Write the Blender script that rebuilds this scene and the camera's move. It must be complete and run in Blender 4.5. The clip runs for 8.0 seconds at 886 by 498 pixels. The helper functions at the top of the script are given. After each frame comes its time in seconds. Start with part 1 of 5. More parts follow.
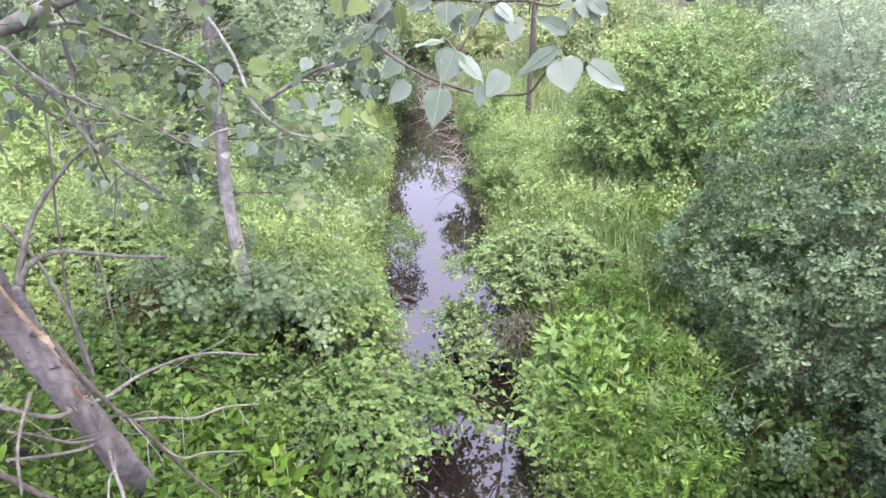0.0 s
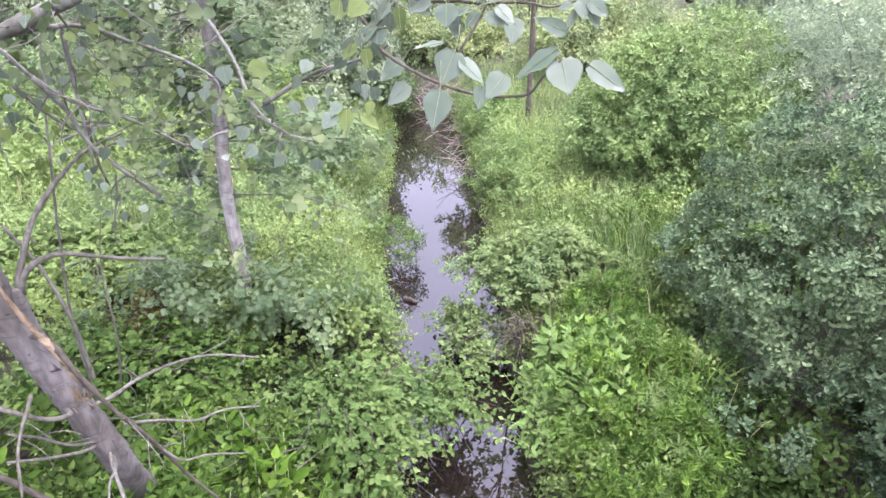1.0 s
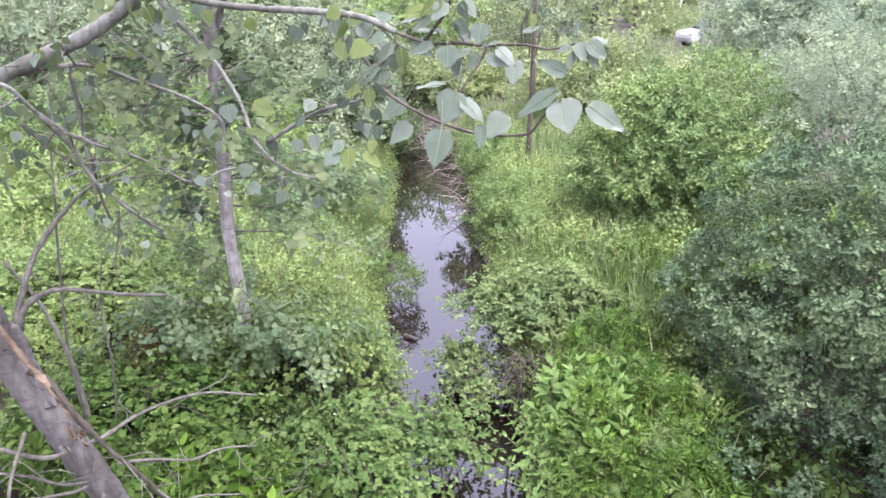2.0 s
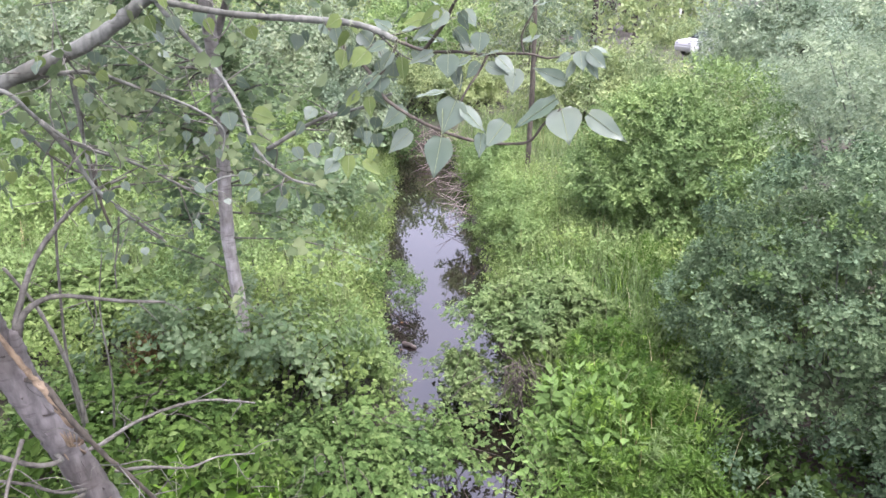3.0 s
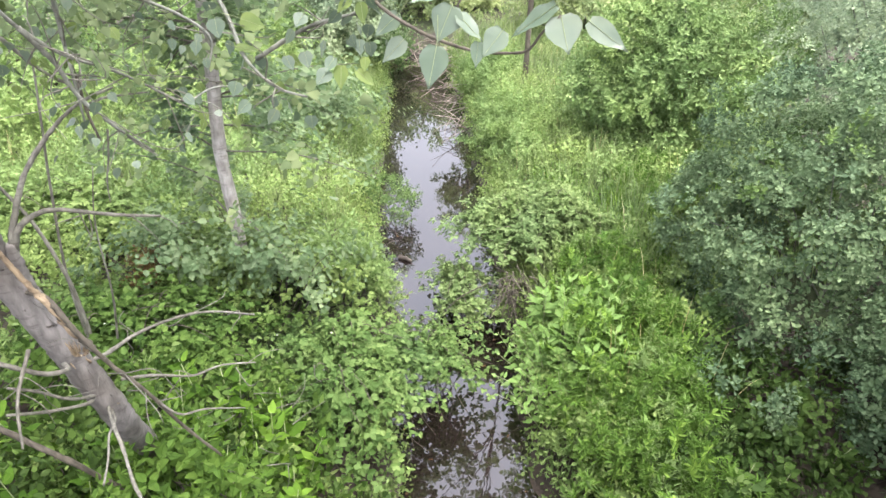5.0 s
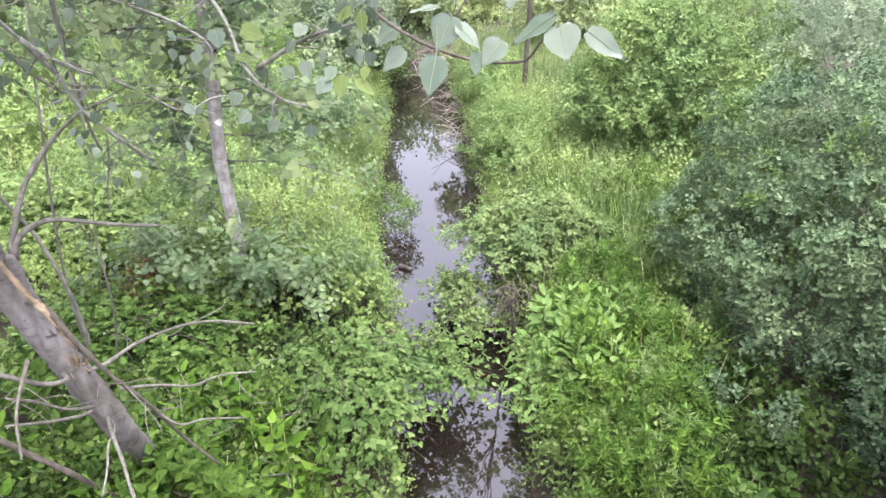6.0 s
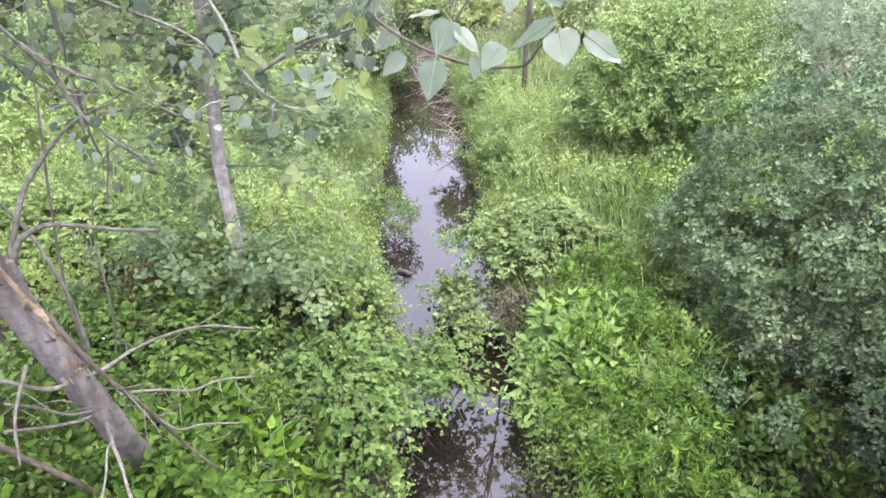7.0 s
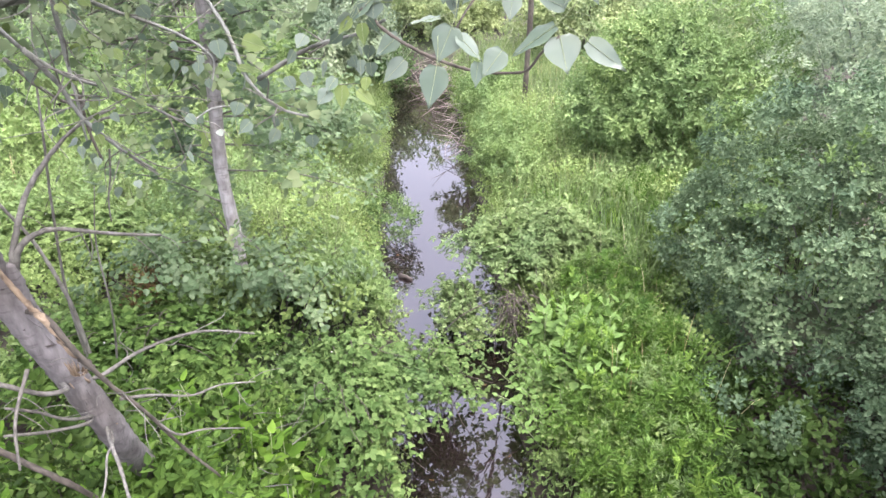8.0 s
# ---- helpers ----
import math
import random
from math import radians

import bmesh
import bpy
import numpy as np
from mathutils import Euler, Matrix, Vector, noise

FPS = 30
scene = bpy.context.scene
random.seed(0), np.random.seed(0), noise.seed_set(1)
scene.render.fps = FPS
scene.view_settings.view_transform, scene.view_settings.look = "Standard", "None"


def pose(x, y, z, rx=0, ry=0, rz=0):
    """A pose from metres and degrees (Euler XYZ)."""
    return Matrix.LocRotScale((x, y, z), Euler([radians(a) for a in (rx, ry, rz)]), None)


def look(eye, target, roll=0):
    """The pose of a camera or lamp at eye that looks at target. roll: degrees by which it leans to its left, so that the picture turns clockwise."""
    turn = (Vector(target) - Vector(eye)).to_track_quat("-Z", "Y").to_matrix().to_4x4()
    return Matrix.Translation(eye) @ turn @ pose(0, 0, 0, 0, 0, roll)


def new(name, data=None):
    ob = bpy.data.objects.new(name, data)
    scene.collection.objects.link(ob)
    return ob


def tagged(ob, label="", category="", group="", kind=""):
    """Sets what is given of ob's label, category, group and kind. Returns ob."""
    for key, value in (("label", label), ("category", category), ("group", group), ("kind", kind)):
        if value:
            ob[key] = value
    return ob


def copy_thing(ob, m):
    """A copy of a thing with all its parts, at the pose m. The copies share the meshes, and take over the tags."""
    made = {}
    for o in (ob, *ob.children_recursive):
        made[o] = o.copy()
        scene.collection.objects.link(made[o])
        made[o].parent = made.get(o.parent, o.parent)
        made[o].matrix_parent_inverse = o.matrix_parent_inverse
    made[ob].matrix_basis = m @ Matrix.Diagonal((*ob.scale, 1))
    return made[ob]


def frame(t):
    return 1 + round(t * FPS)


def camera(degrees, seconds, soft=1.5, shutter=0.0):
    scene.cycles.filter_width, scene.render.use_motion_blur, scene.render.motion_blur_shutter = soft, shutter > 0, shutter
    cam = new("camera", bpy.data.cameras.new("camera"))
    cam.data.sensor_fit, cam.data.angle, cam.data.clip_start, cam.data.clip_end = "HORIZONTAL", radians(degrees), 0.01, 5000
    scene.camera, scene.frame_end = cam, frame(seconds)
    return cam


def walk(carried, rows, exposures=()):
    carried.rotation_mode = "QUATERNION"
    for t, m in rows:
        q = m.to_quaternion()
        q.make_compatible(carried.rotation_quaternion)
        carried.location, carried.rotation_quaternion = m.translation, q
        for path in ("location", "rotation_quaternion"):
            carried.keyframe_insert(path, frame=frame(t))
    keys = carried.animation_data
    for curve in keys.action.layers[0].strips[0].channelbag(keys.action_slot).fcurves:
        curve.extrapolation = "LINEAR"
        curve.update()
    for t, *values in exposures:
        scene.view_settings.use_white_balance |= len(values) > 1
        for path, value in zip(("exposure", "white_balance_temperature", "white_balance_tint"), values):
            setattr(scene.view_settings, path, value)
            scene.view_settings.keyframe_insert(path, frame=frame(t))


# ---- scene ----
# A handheld camera on a low bridge tilts up and down over a small overgrown creek.
cam = camera(70, 8.0, soft=1.55)
EYE = (0.0, 0.0, 4.0)
walk(cam, [
    (0, pose(*EYE, 64.273, 0.513, -0.060)),
    (0.5, pose(*EYE, 64.529, 0.632, -0.057)),
    (1, pose(*EYE, 64.412, 0.640, -0.095)),
    (1.5, pose(*EYE, 65.362, 0.512, 0.007)),
    (1.7, pose(*EYE, 66.300, 0.480, 0.030)),
    (2.1, pose(*EYE, 68.300, 0.400, 0.080)),
    (2.45, pose(*EYE, 69.600, 0.320, 0.105)),
    (2.8, pose(*EYE, 69.390, 0.259, 0.111)),
    (3, pose(*EYE, 68.490, 0.232, 0.104)),
    (3.5, pose(*EYE, 65.000, 0.000, 0.000)),
    (4, pose(*EYE, 62.473, -0.116, -0.108)),
    (4.5, pose(*EYE, 60.806, -0.051, -0.215)),
    (4.7, pose(*EYE, 60.600, -0.030, -0.235)),
    (5.2, pose(*EYE, 60.850, 0.060, -0.290)),
    (5.8, pose(*EYE, 61.260, 0.140, -0.340)),
    (6, pose(*EYE, 61.506, 0.162, -0.351)),
    (6.5, pose(*EYE, 61.850, 0.143, -0.414)),
    (7, pose(*EYE, 61.912, 0.192, -0.417)),
    (7.5, pose(*EYE, 62.127, 0.196, -0.384)),
    (8, pose(*EYE, 62.387, 0.141, -0.282)),
], [(0, 2.69, 5950, 33.5), (1.7, 2.6, 5950, 32.5), (2.8, 2.39, 5950, 31), (3.5, 2.55, 6300, 20.5), (4.5, 2.73, 6540, 15.5), (6, 2.73, 6200, 23), (8, 2.72, 6140, 26.5)])

# ---- overcast daylight ----
SUN_UP, SUN_TURN = radians(72), radians(140)
world = bpy.data.worlds.new("overcast_sky")
scene.world = world
world.use_nodes = True
wn, wl = world.node_tree.nodes, world.node_tree.links
sky = wn.new("ShaderNodeTexSky")
sky.sky_type, sky.sun_disc = "NISHITA", False
sky.sun_elevation, sky.sun_rotation = SUN_UP, SUN_TURN
sky.air_density, sky.dust_density, sky.ozone_density = 1.0, 6.0, 1.0
whiten = wn.new("ShaderNodeHueSaturation")
whiten.inputs["Saturation"].default_value = 0.35
wl.new(sky.outputs["Color"], whiten.inputs["Color"])
wl.new(whiten.outputs["Color"], wn["Background"].inputs["Color"])
wn["Background"].inputs["Strength"].default_value = 0.15
sun_data = bpy.data.lights.new("sun", "SUN")
sun_data.energy, sun_data.angle, sun_data.color = 0.6, radians(70), (1.0, 0.97, 0.92)
sun = new("sun", sun_data)
sun.matrix_world = look((0, 0, 0), (-math.sin(SUN_TURN) * math.cos(SUN_UP), -math.cos(SUN_TURN) * math.cos(SUN_UP), -math.sin(SUN_UP)))


# ---- materials ----
def material(name):
    mat = bpy.data.materials.new(name)
    mat.use_nodes = True
    nodes, links = mat.node_tree.nodes, mat.node_tree.links
    return mat, nodes, links, nodes["Principled BSDF"]


def ramp(nodes, stops):
    node = nodes.new("ShaderNodeValToRGB")
    els = node.color_ramp.elements
    while len(els) < len(stops):
        els.new(0.5)
    for el, (at, col) in zip(els, stops):
        el.position, el.color = at, (*col, 1)
    return node


def noise_tex(nodes, links, scale, detail=4.0, stretch=(1, 1, 1)):
    coord = nodes.new("ShaderNodeTexCoord")
    mapping = nodes.new("ShaderNodeMapping")
    mapping.inputs["Scale"].default_value = stretch
    tex = nodes.new("ShaderNodeTexNoise")
    tex.inputs["Scale"].default_value, tex.inputs["Detail"].default_value = scale, detail
    links.new(coord.outputs["Object"], mapping.inputs["Vector"])
    links.new(mapping.outputs["Vector"], tex.inputs["Vector"])
    return tex


def bump(nodes, links, shader, height, strength, distance=0.01):
    node = nodes.new("ShaderNodeBump")
    node.inputs["Strength"].default_value, node.inputs["Distance"].default_value = strength, distance
    links.new(height, node.inputs["Height"])
    links.new(node.outputs["Normal"], shader.inputs["Normal"])


def leaf_material(name, dark, mid, light, through_light=0.32, rough=0.5, single=False, patch=0.9, gloss=0.15):
    """Leaf skin: tone by leaf, slow drift over the plant, part of the light passing through."""
    mat, nodes, links, bsdf = material(name)
    if single:
        pick = nodes.new("ShaderNodeObjectInfo").outputs["Random"]
    else:
        pick = nodes.new("ShaderNodeNewGeometry").outputs["Random Per Island"]
    tone = ramp(nodes, [(0.0, dark), (0.5, mid), (1.0, light)])
    links.new(pick, tone.inputs["Fac"])
    slow = noise_tex(nodes, links, patch, 3.0)
    drift = ramp(nodes, [(0.32, (0.62, 0.68, 0.68)), (0.68, (1.3, 1.22, 1.08))])
    links.new(slow.outputs["Fac"], drift.inputs["Fac"])
    mul = nodes.new("ShaderNodeMix")
    mul.data_type, mul.blend_type = "RGBA", "MULTIPLY"
    mul.inputs["Factor"].default_value = 1.0
    links.new(tone.outputs["Color"], mul.inputs["A"])
    links.new(drift.outputs["Color"], mul.inputs["B"])
    colour = mul.outputs["Result"]
    links.new(colour, bsdf.inputs["Base Color"])
    bsdf.inputs["Roughness"].default_value = rough
    bsdf.inputs["Specular IOR Level"].default_value = gloss
    glow = nodes.new("ShaderNodeBsdfTranslucent")
    links.new(colour, glow.inputs["Color"])
    mix = nodes.new("ShaderNodeMixShader")
    mix.inputs["Fac"].default_value = through_light
    links.new(bsdf.outputs["BSDF"], mix.inputs[1])
    links.new(glow.outputs["BSDF"], mix.inputs[2])
    links.new(mix.outputs["Shader"], nodes["Material Output"].inputs["Surface"])
    return mat


def bark_material(name, dark, light, scale=30.0, stretch=(1, 1, 0.25), strength=0.5):
    mat, nodes, links, bsdf = material(name)
    fine = noise_tex(nodes, links, scale, 8.0, stretch)
    tone = ramp(nodes, [(0.3, dark), (0.7, light)])
    links.new(fine.outputs["Fac"], tone.inputs["Fac"])
    stain = noise_tex(nodes, links, 5.0, 4.0)
    blot = ramp(nodes, [(0.35, (0.62, 0.6, 0.56)), (0.6, (1.05, 1.05, 1.05))])
    links.new(stain.outputs["Fac"], blot.inputs["Fac"])
    mul = nodes.new("ShaderNodeMix")
    mul.data_type, mul.blend_type = "RGBA", "MULTIPLY"
    mul.inputs["Factor"].default_value = 1.0
    links.new(tone.outputs["Color"], mul.inputs["A"])
    links.new(blot.outputs["Color"], mul.inputs["B"])
    links.new(mul.outputs["Result"], bsdf.inputs["Base Color"])
    marks = noise_tex(nodes, links, scale * 0.6, 6.0, (0.5, 0.5, 3.0))
    crack = ramp(nodes, [(0.36, (0.45, 0.43, 0.4)), (0.43, (1, 1, 1))])
    links.new(marks.outputs["Fac"], crack.inputs["Fac"])
    worn = nodes.new("ShaderNodeMix")
    worn.data_type, worn.blend_type = "RGBA", "MULTIPLY"
    worn.inputs["Factor"].default_value = 0.5
    links.new(mul.outputs["Result"], worn.inputs["A"])
    links.new(crack.outputs["Color"], worn.inputs["B"])
    links.new(worn.outputs["Result"], bsdf.inputs["Base Color"])
    bsdf.inputs["Roughness"].default_value = 0.85
    bump(nodes, links, bsdf, fine.outputs["Fac"], strength)
    return mat


def plain_material(name, colour, rough=0.6, metal=0.0, vary=0.15, scale=12.0):
    mat, nodes, links, bsdf = material(name)
    tex = noise_tex(nodes, links, scale, 5.0)
    tone = ramp(nodes, [(0.3, [c * (1 - vary) for c in colour]), (0.7, [c * (1 + vary) for c in colour])])
    links.new(tex.outputs["Fac"], tone.inputs["Fac"])
    links.new(tone.outputs["Color"], bsdf.inputs["Base Color"])
    bsdf.inputs["Roughness"].default_value, bsdf.inputs["Metallic"].default_value = rough, metal
    return mat


LEAF_BERRY = leaf_material("bramble_leaf", (0.028, 0.06, 0.012), (0.054, 0.102, 0.021), (0.095, 0.16, 0.04), 0.34, 0.7, gloss=0.1)
LEAF_BRIGHT = leaf_material("bright_weed_leaf", (0.04, 0.09, 0.014), (0.084, 0.163, 0.027), (0.158, 0.265, 0.055), 0.36, 0.65, patch=2.4)
LEAF_SILVER = leaf_material("grey_green_leaf", (0.056, 0.1, 0.049), (0.098, 0.155, 0.082), (0.158, 0.23, 0.128), 0.34, 0.6, patch=1.3)
# Haze over the farther willows is put into this lightened leaf colour.
LEAF_MIST = leaf_material("hazed_pale_leaf", (0.185, 0.255, 0.165), (0.24, 0.318, 0.212), (0.305, 0.38, 0.27), 0.44, 0.65)
LEAF_WILLOW = leaf_material("willow_leaf", (0.09, 0.155, 0.05), (0.148, 0.232, 0.082), (0.225, 0.32, 0.13), 0.38)
LEAF_YELLOW = leaf_material("yellow_green_leaf", (0.132, 0.212, 0.068), (0.178, 0.27, 0.098), (0.23, 0.325, 0.132), 0.42, 0.65)
LEAF_SPILL = leaf_material("creek_bramble_leaf", (0.054, 0.102, 0.028), (0.086, 0.147, 0.044), (0.132, 0.202, 0.072), 0.36, 0.68, gloss=0.12)
LEAF_BANK = leaf_material("bank_bush_leaf", (0.078, 0.13, 0.042), (0.124, 0.188, 0.068), (0.182, 0.25, 0.106), 0.36, 0.65)
LEAF_SPRAY = leaf_material("limb_leaf", (0.08, 0.12, 0.058), (0.115, 0.158, 0.078), (0.16, 0.208, 0.105), 0.42, 0.6)
LEAF_OLIVE = leaf_material("olive_poplar_leaf", (0.085, 0.125, 0.04), (0.125, 0.175, 0.055), (0.18, 0.24, 0.078), 0.42, 0.55, single=True, patch=0.5)
# Dark green weed leaf, darkened further to hold the shade below bridge and willow.
LEAF_SHADED = leaf_material("shaded_weed_leaf", (0.024, 0.05, 0.011), (0.038, 0.074, 0.017), (0.058, 0.1, 0.026), 0.28, 0.65)
LEAF_HERB = leaf_material("nettle_green_leaf", (0.04, 0.085, 0.014), (0.066, 0.13, 0.021), (0.105, 0.185, 0.036), 0.34, 0.65)
LEAF_SUCKER = leaf_material("poplar_sucker_leaf", (0.096, 0.156, 0.074), (0.13, 0.196, 0.099), (0.175, 0.24, 0.134), 0.42, 0.65)
LEAF_WEED = leaf_material("low_weed_leaf", (0.08, 0.132, 0.036), (0.128, 0.196, 0.06), (0.185, 0.262, 0.094), 0.36, 0.65)
# Dark leaf tone that holds the shade of the hollow at the creek's bend.
LEAF_DARK = leaf_material("hollow_shade_leaf", (0.03, 0.07, 0.02), (0.06, 0.11, 0.035), (0.10, 0.16, 0.06))
LEAF_POPLAR = leaf_material("poplar_leaf", (0.13, 0.182, 0.1), (0.185, 0.245, 0.148), (0.26, 0.322, 0.21), 0.38, 0.5)
LEAF_NEAR = leaf_material("near_poplar_leaf", (0.08, 0.118, 0.08), (0.116, 0.158, 0.115), (0.156, 0.198, 0.148), 0.26, 0.4, single=True, patch=0.5, gloss=0.42)
LEAF_PALE = leaf_material("sunlit_pale_leaf", (0.178, 0.24, 0.102), (0.215, 0.28, 0.126), (0.268, 0.332, 0.165), 0.38, 0.65)
LEAF_PLUM = leaf_material("purple_leaf", (0.04, 0.024, 0.032), (0.066, 0.043, 0.053), (0.09, 0.066, 0.075))
LEAF_RUST = leaf_material("withered_leaf", (0.07, 0.042, 0.018), (0.1, 0.066, 0.026), (0.11, 0.105, 0.035))
BERRY_ONE = leaf_material("bramble_single_leaf", (0.03, 0.064, 0.013), (0.056, 0.105, 0.022), (0.098, 0.163, 0.042), 0.34, 0.7, single=True, gloss=0.1)
HERB_ONE = leaf_material("nettle_single_leaf", (0.044, 0.1, 0.011), (0.078, 0.16, 0.018), (0.145, 0.258, 0.034), 0.38, 0.7, single=True, gloss=0.1)
SPILL_ONE = leaf_material("creek_bramble_single_leaf", (0.044, 0.088, 0.021), (0.072, 0.13, 0.035), (0.115, 0.184, 0.058), 0.36, 0.68, single=True, gloss=0.12)
FRESH_ONE = leaf_material("fresh_weed_leaf", (0.115, 0.205, 0.05), (0.155, 0.262, 0.072), (0.21, 0.33, 0.105), 0.36, 0.6, single=True)
VEIL_ONE = leaf_material("slim_poplar_leaf", (0.11, 0.162, 0.09), (0.15, 0.205, 0.122), (0.2, 0.255, 0.165), 0.44, 0.6, single=True)
CONCRETE = plain_material("bridge_concrete", (0.13, 0.127, 0.12), 0.9, 0.0, 0.2, 3.0)
GRASS = leaf_material("grass_blade", (0.125, 0.19, 0.068), (0.172, 0.242, 0.098), (0.225, 0.295, 0.138), 0.35, 0.65)
STRAW = leaf_material("dry_straw", (0.3, 0.26, 0.13), (0.4, 0.35, 0.2), (0.5, 0.46, 0.3), 0.2, 0.7)
PETIOLE = plain_material("leaf_stalk", (0.175, 0.215, 0.1), 0.5)
PETAL = plain_material("white_petal", (0.34, 0.34, 0.3), 0.6)
BARK_GREY = bark_material("grey_poplar_bark", (0.088, 0.083, 0.076), (0.19, 0.179, 0.165), 38.0, (1, 1, 0.3), 0.8)
BARK_LIMB = bark_material("grey_green_limb_bark", (0.088, 0.097, 0.078), (0.195, 0.205, 0.172), 60.0)
BARK_PALE = bark_material("pale_poplar_bark", (0.2, 0.19, 0.178), (0.43, 0.41, 0.385), 30.0)
BARK_TWIG = bark_material("grey_twig_bark", (0.064, 0.063, 0.05), (0.162, 0.158, 0.13), 60.0)
BARK_BROWN = bark_material("brown_dead_bark", (0.034, 0.029, 0.02), (0.098, 0.087, 0.064), 50.0)
BARK_DARK = bark_material("dark_stem_bark", (0.022, 0.018, 0.014), (0.07, 0.058, 0.046), 50.0)
BARK_DRY = bark_material("dry_brush_bark", (0.14, 0.12, 0.1), (0.3, 0.265, 0.225), 40.0)
WOOD_SPLIT = bark_material("split_wood", (0.15, 0.112, 0.07), (0.33, 0.26, 0.165), 40.0, (1, 1, 0.12))


def ground_material():
    mat, nodes, links, bsdf = material("bank_soil")
    big = noise_tex(nodes, links, 0.6, 5.0)
    fine = noise_tex(nodes, links, 14.0, 8.0)
    soil = ramp(nodes, [(0.3, (0.013, 0.01, 0.007)), (0.7, (0.04, 0.03, 0.02))])
    links.new(fine.outputs["Fac"], soil.inputs["Fac"])
    green = ramp(nodes, [(0.3, (0.016, 0.028, 0.008)), (0.7, (0.038, 0.058, 0.017))])
    links.new(fine.outputs["Fac"], green.inputs["Fac"])
    mask = ramp(nodes, [(0.48, (0, 0, 0)), (0.66, (1, 1, 1))])
    links.new(big.outputs["Fac"], mask.inputs["Fac"])
    mix = nodes.new("ShaderNodeMix")
    mix.data_type = "RGBA"
    links.new(mask.outputs["Color"], mix.inputs["Factor"])
    links.new(soil.outputs["Color"], mix.inputs["A"])
    links.new(green.outputs["Color"], mix.inputs["B"])
    links.new(mix.outputs["Result"], bsdf.inputs["Base Color"])
    bsdf.inputs["Roughness"].default_value = 0.95
    bump(nodes, links, bsdf, fine.outputs["Fac"], 0.6, 0.03)
    return mat


def water_material():
    mat, nodes, links, bsdf = material("creek_water")
    silt = noise_tex(nodes, links, 1.5, 4.0)
    tone = ramp(nodes, [(0.3, (0.006, 0.0042, 0.0036)), (0.7, (0.013, 0.0095, 0.008))])
    links.new(silt.outputs["Fac"], tone.inputs["Fac"])
    links.new(tone.outputs["Color"], bsdf.inputs["Base Color"])
    bsdf.inputs["Roughness"].default_value = 0.015
    bsdf.inputs["IOR"].default_value = 2.0
    ripple = noise_tex(nodes, links, 5.0, 3.0, (1.0, 0.7, 1.0))
    bump(nodes, links, bsdf, ripple.outputs["Fac"], 0.03, 0.02)
    return mat


SOIL, WATER = ground_material(), water_material()


# ---- geometry tools ----
rng = np.random.default_rng(7)
ORIGIN = {}


def thing(name, place, label, category, group="", kind=""):
    """An Empty at a thing's base, which carries its parts."""
    ob = new(name)
    ob.location = place
    ob.empty_display_size = 0.1
    ORIGIN[ob.name] = np.array(place, float)
    return tagged(ob, label, category, group, kind)


def mesh_of(name, verts, tris, mat, smooth=False):
    me = bpy.data.meshes.new(name)
    verts, tris = np.ascontiguousarray(verts, np.float32), np.ascontiguousarray(tris, np.int32)
    me.vertices.add(len(verts))
    me.vertices.foreach_set("co", verts.ravel())
    me.loops.add(tris.size)
    me.loops.foreach_set("vertex_index", tris.ravel())
    me.polygons.add(len(tris))
    me.polygons.foreach_set("loop_start", np.arange(0, tris.size, 3, dtype=np.int32))
    me.polygons.foreach_set("loop_total", np.full(len(tris), 3, np.int32))
    me.polygons.foreach_set("use_smooth", np.full(len(tris), smooth))
    me.update(calc_edges=True)
    me.materials.append(mat)
    return me


def part(name, geo, mat, parent, label="", smooth=False):
    """One mesh under a thing; geo is (verts, tris) in world metres."""
    base = ORIGIN[parent.name]
    ob = new(name, mesh_of(name, geo[0] - base, geo[1], mat, smooth))
    ob.parent = parent
    if label:
        tagged(ob, label)
    return ob


def join(geos):
    verts, tris, n = [], [], 0
    for v, t in geos:
        verts.append(v)
        tris.append(t + n)
        n += len(v)
    return np.concatenate(verts), np.concatenate(tris)


def smooth_line(points, steps=5):
    """A Catmull-Rom line through the points."""
    p = np.array(points, float)
    p = np.vstack([2 * p[0] - p[1], p, 2 * p[-1] - p[-2]])
    out = []
    for i in range(1, len(p) - 2):
        for s in np.arange(steps) / steps:
            a, b, c, d = p[i - 1:i + 3]
            out.append(0.5 * (2 * b + (c - a) * s + (2 * a - 5 * b + 4 * c - d) * s * s + (3 * b - a - 3 * c + d) * s ** 3))
    out.append(p[-2])
    return np.array(out)


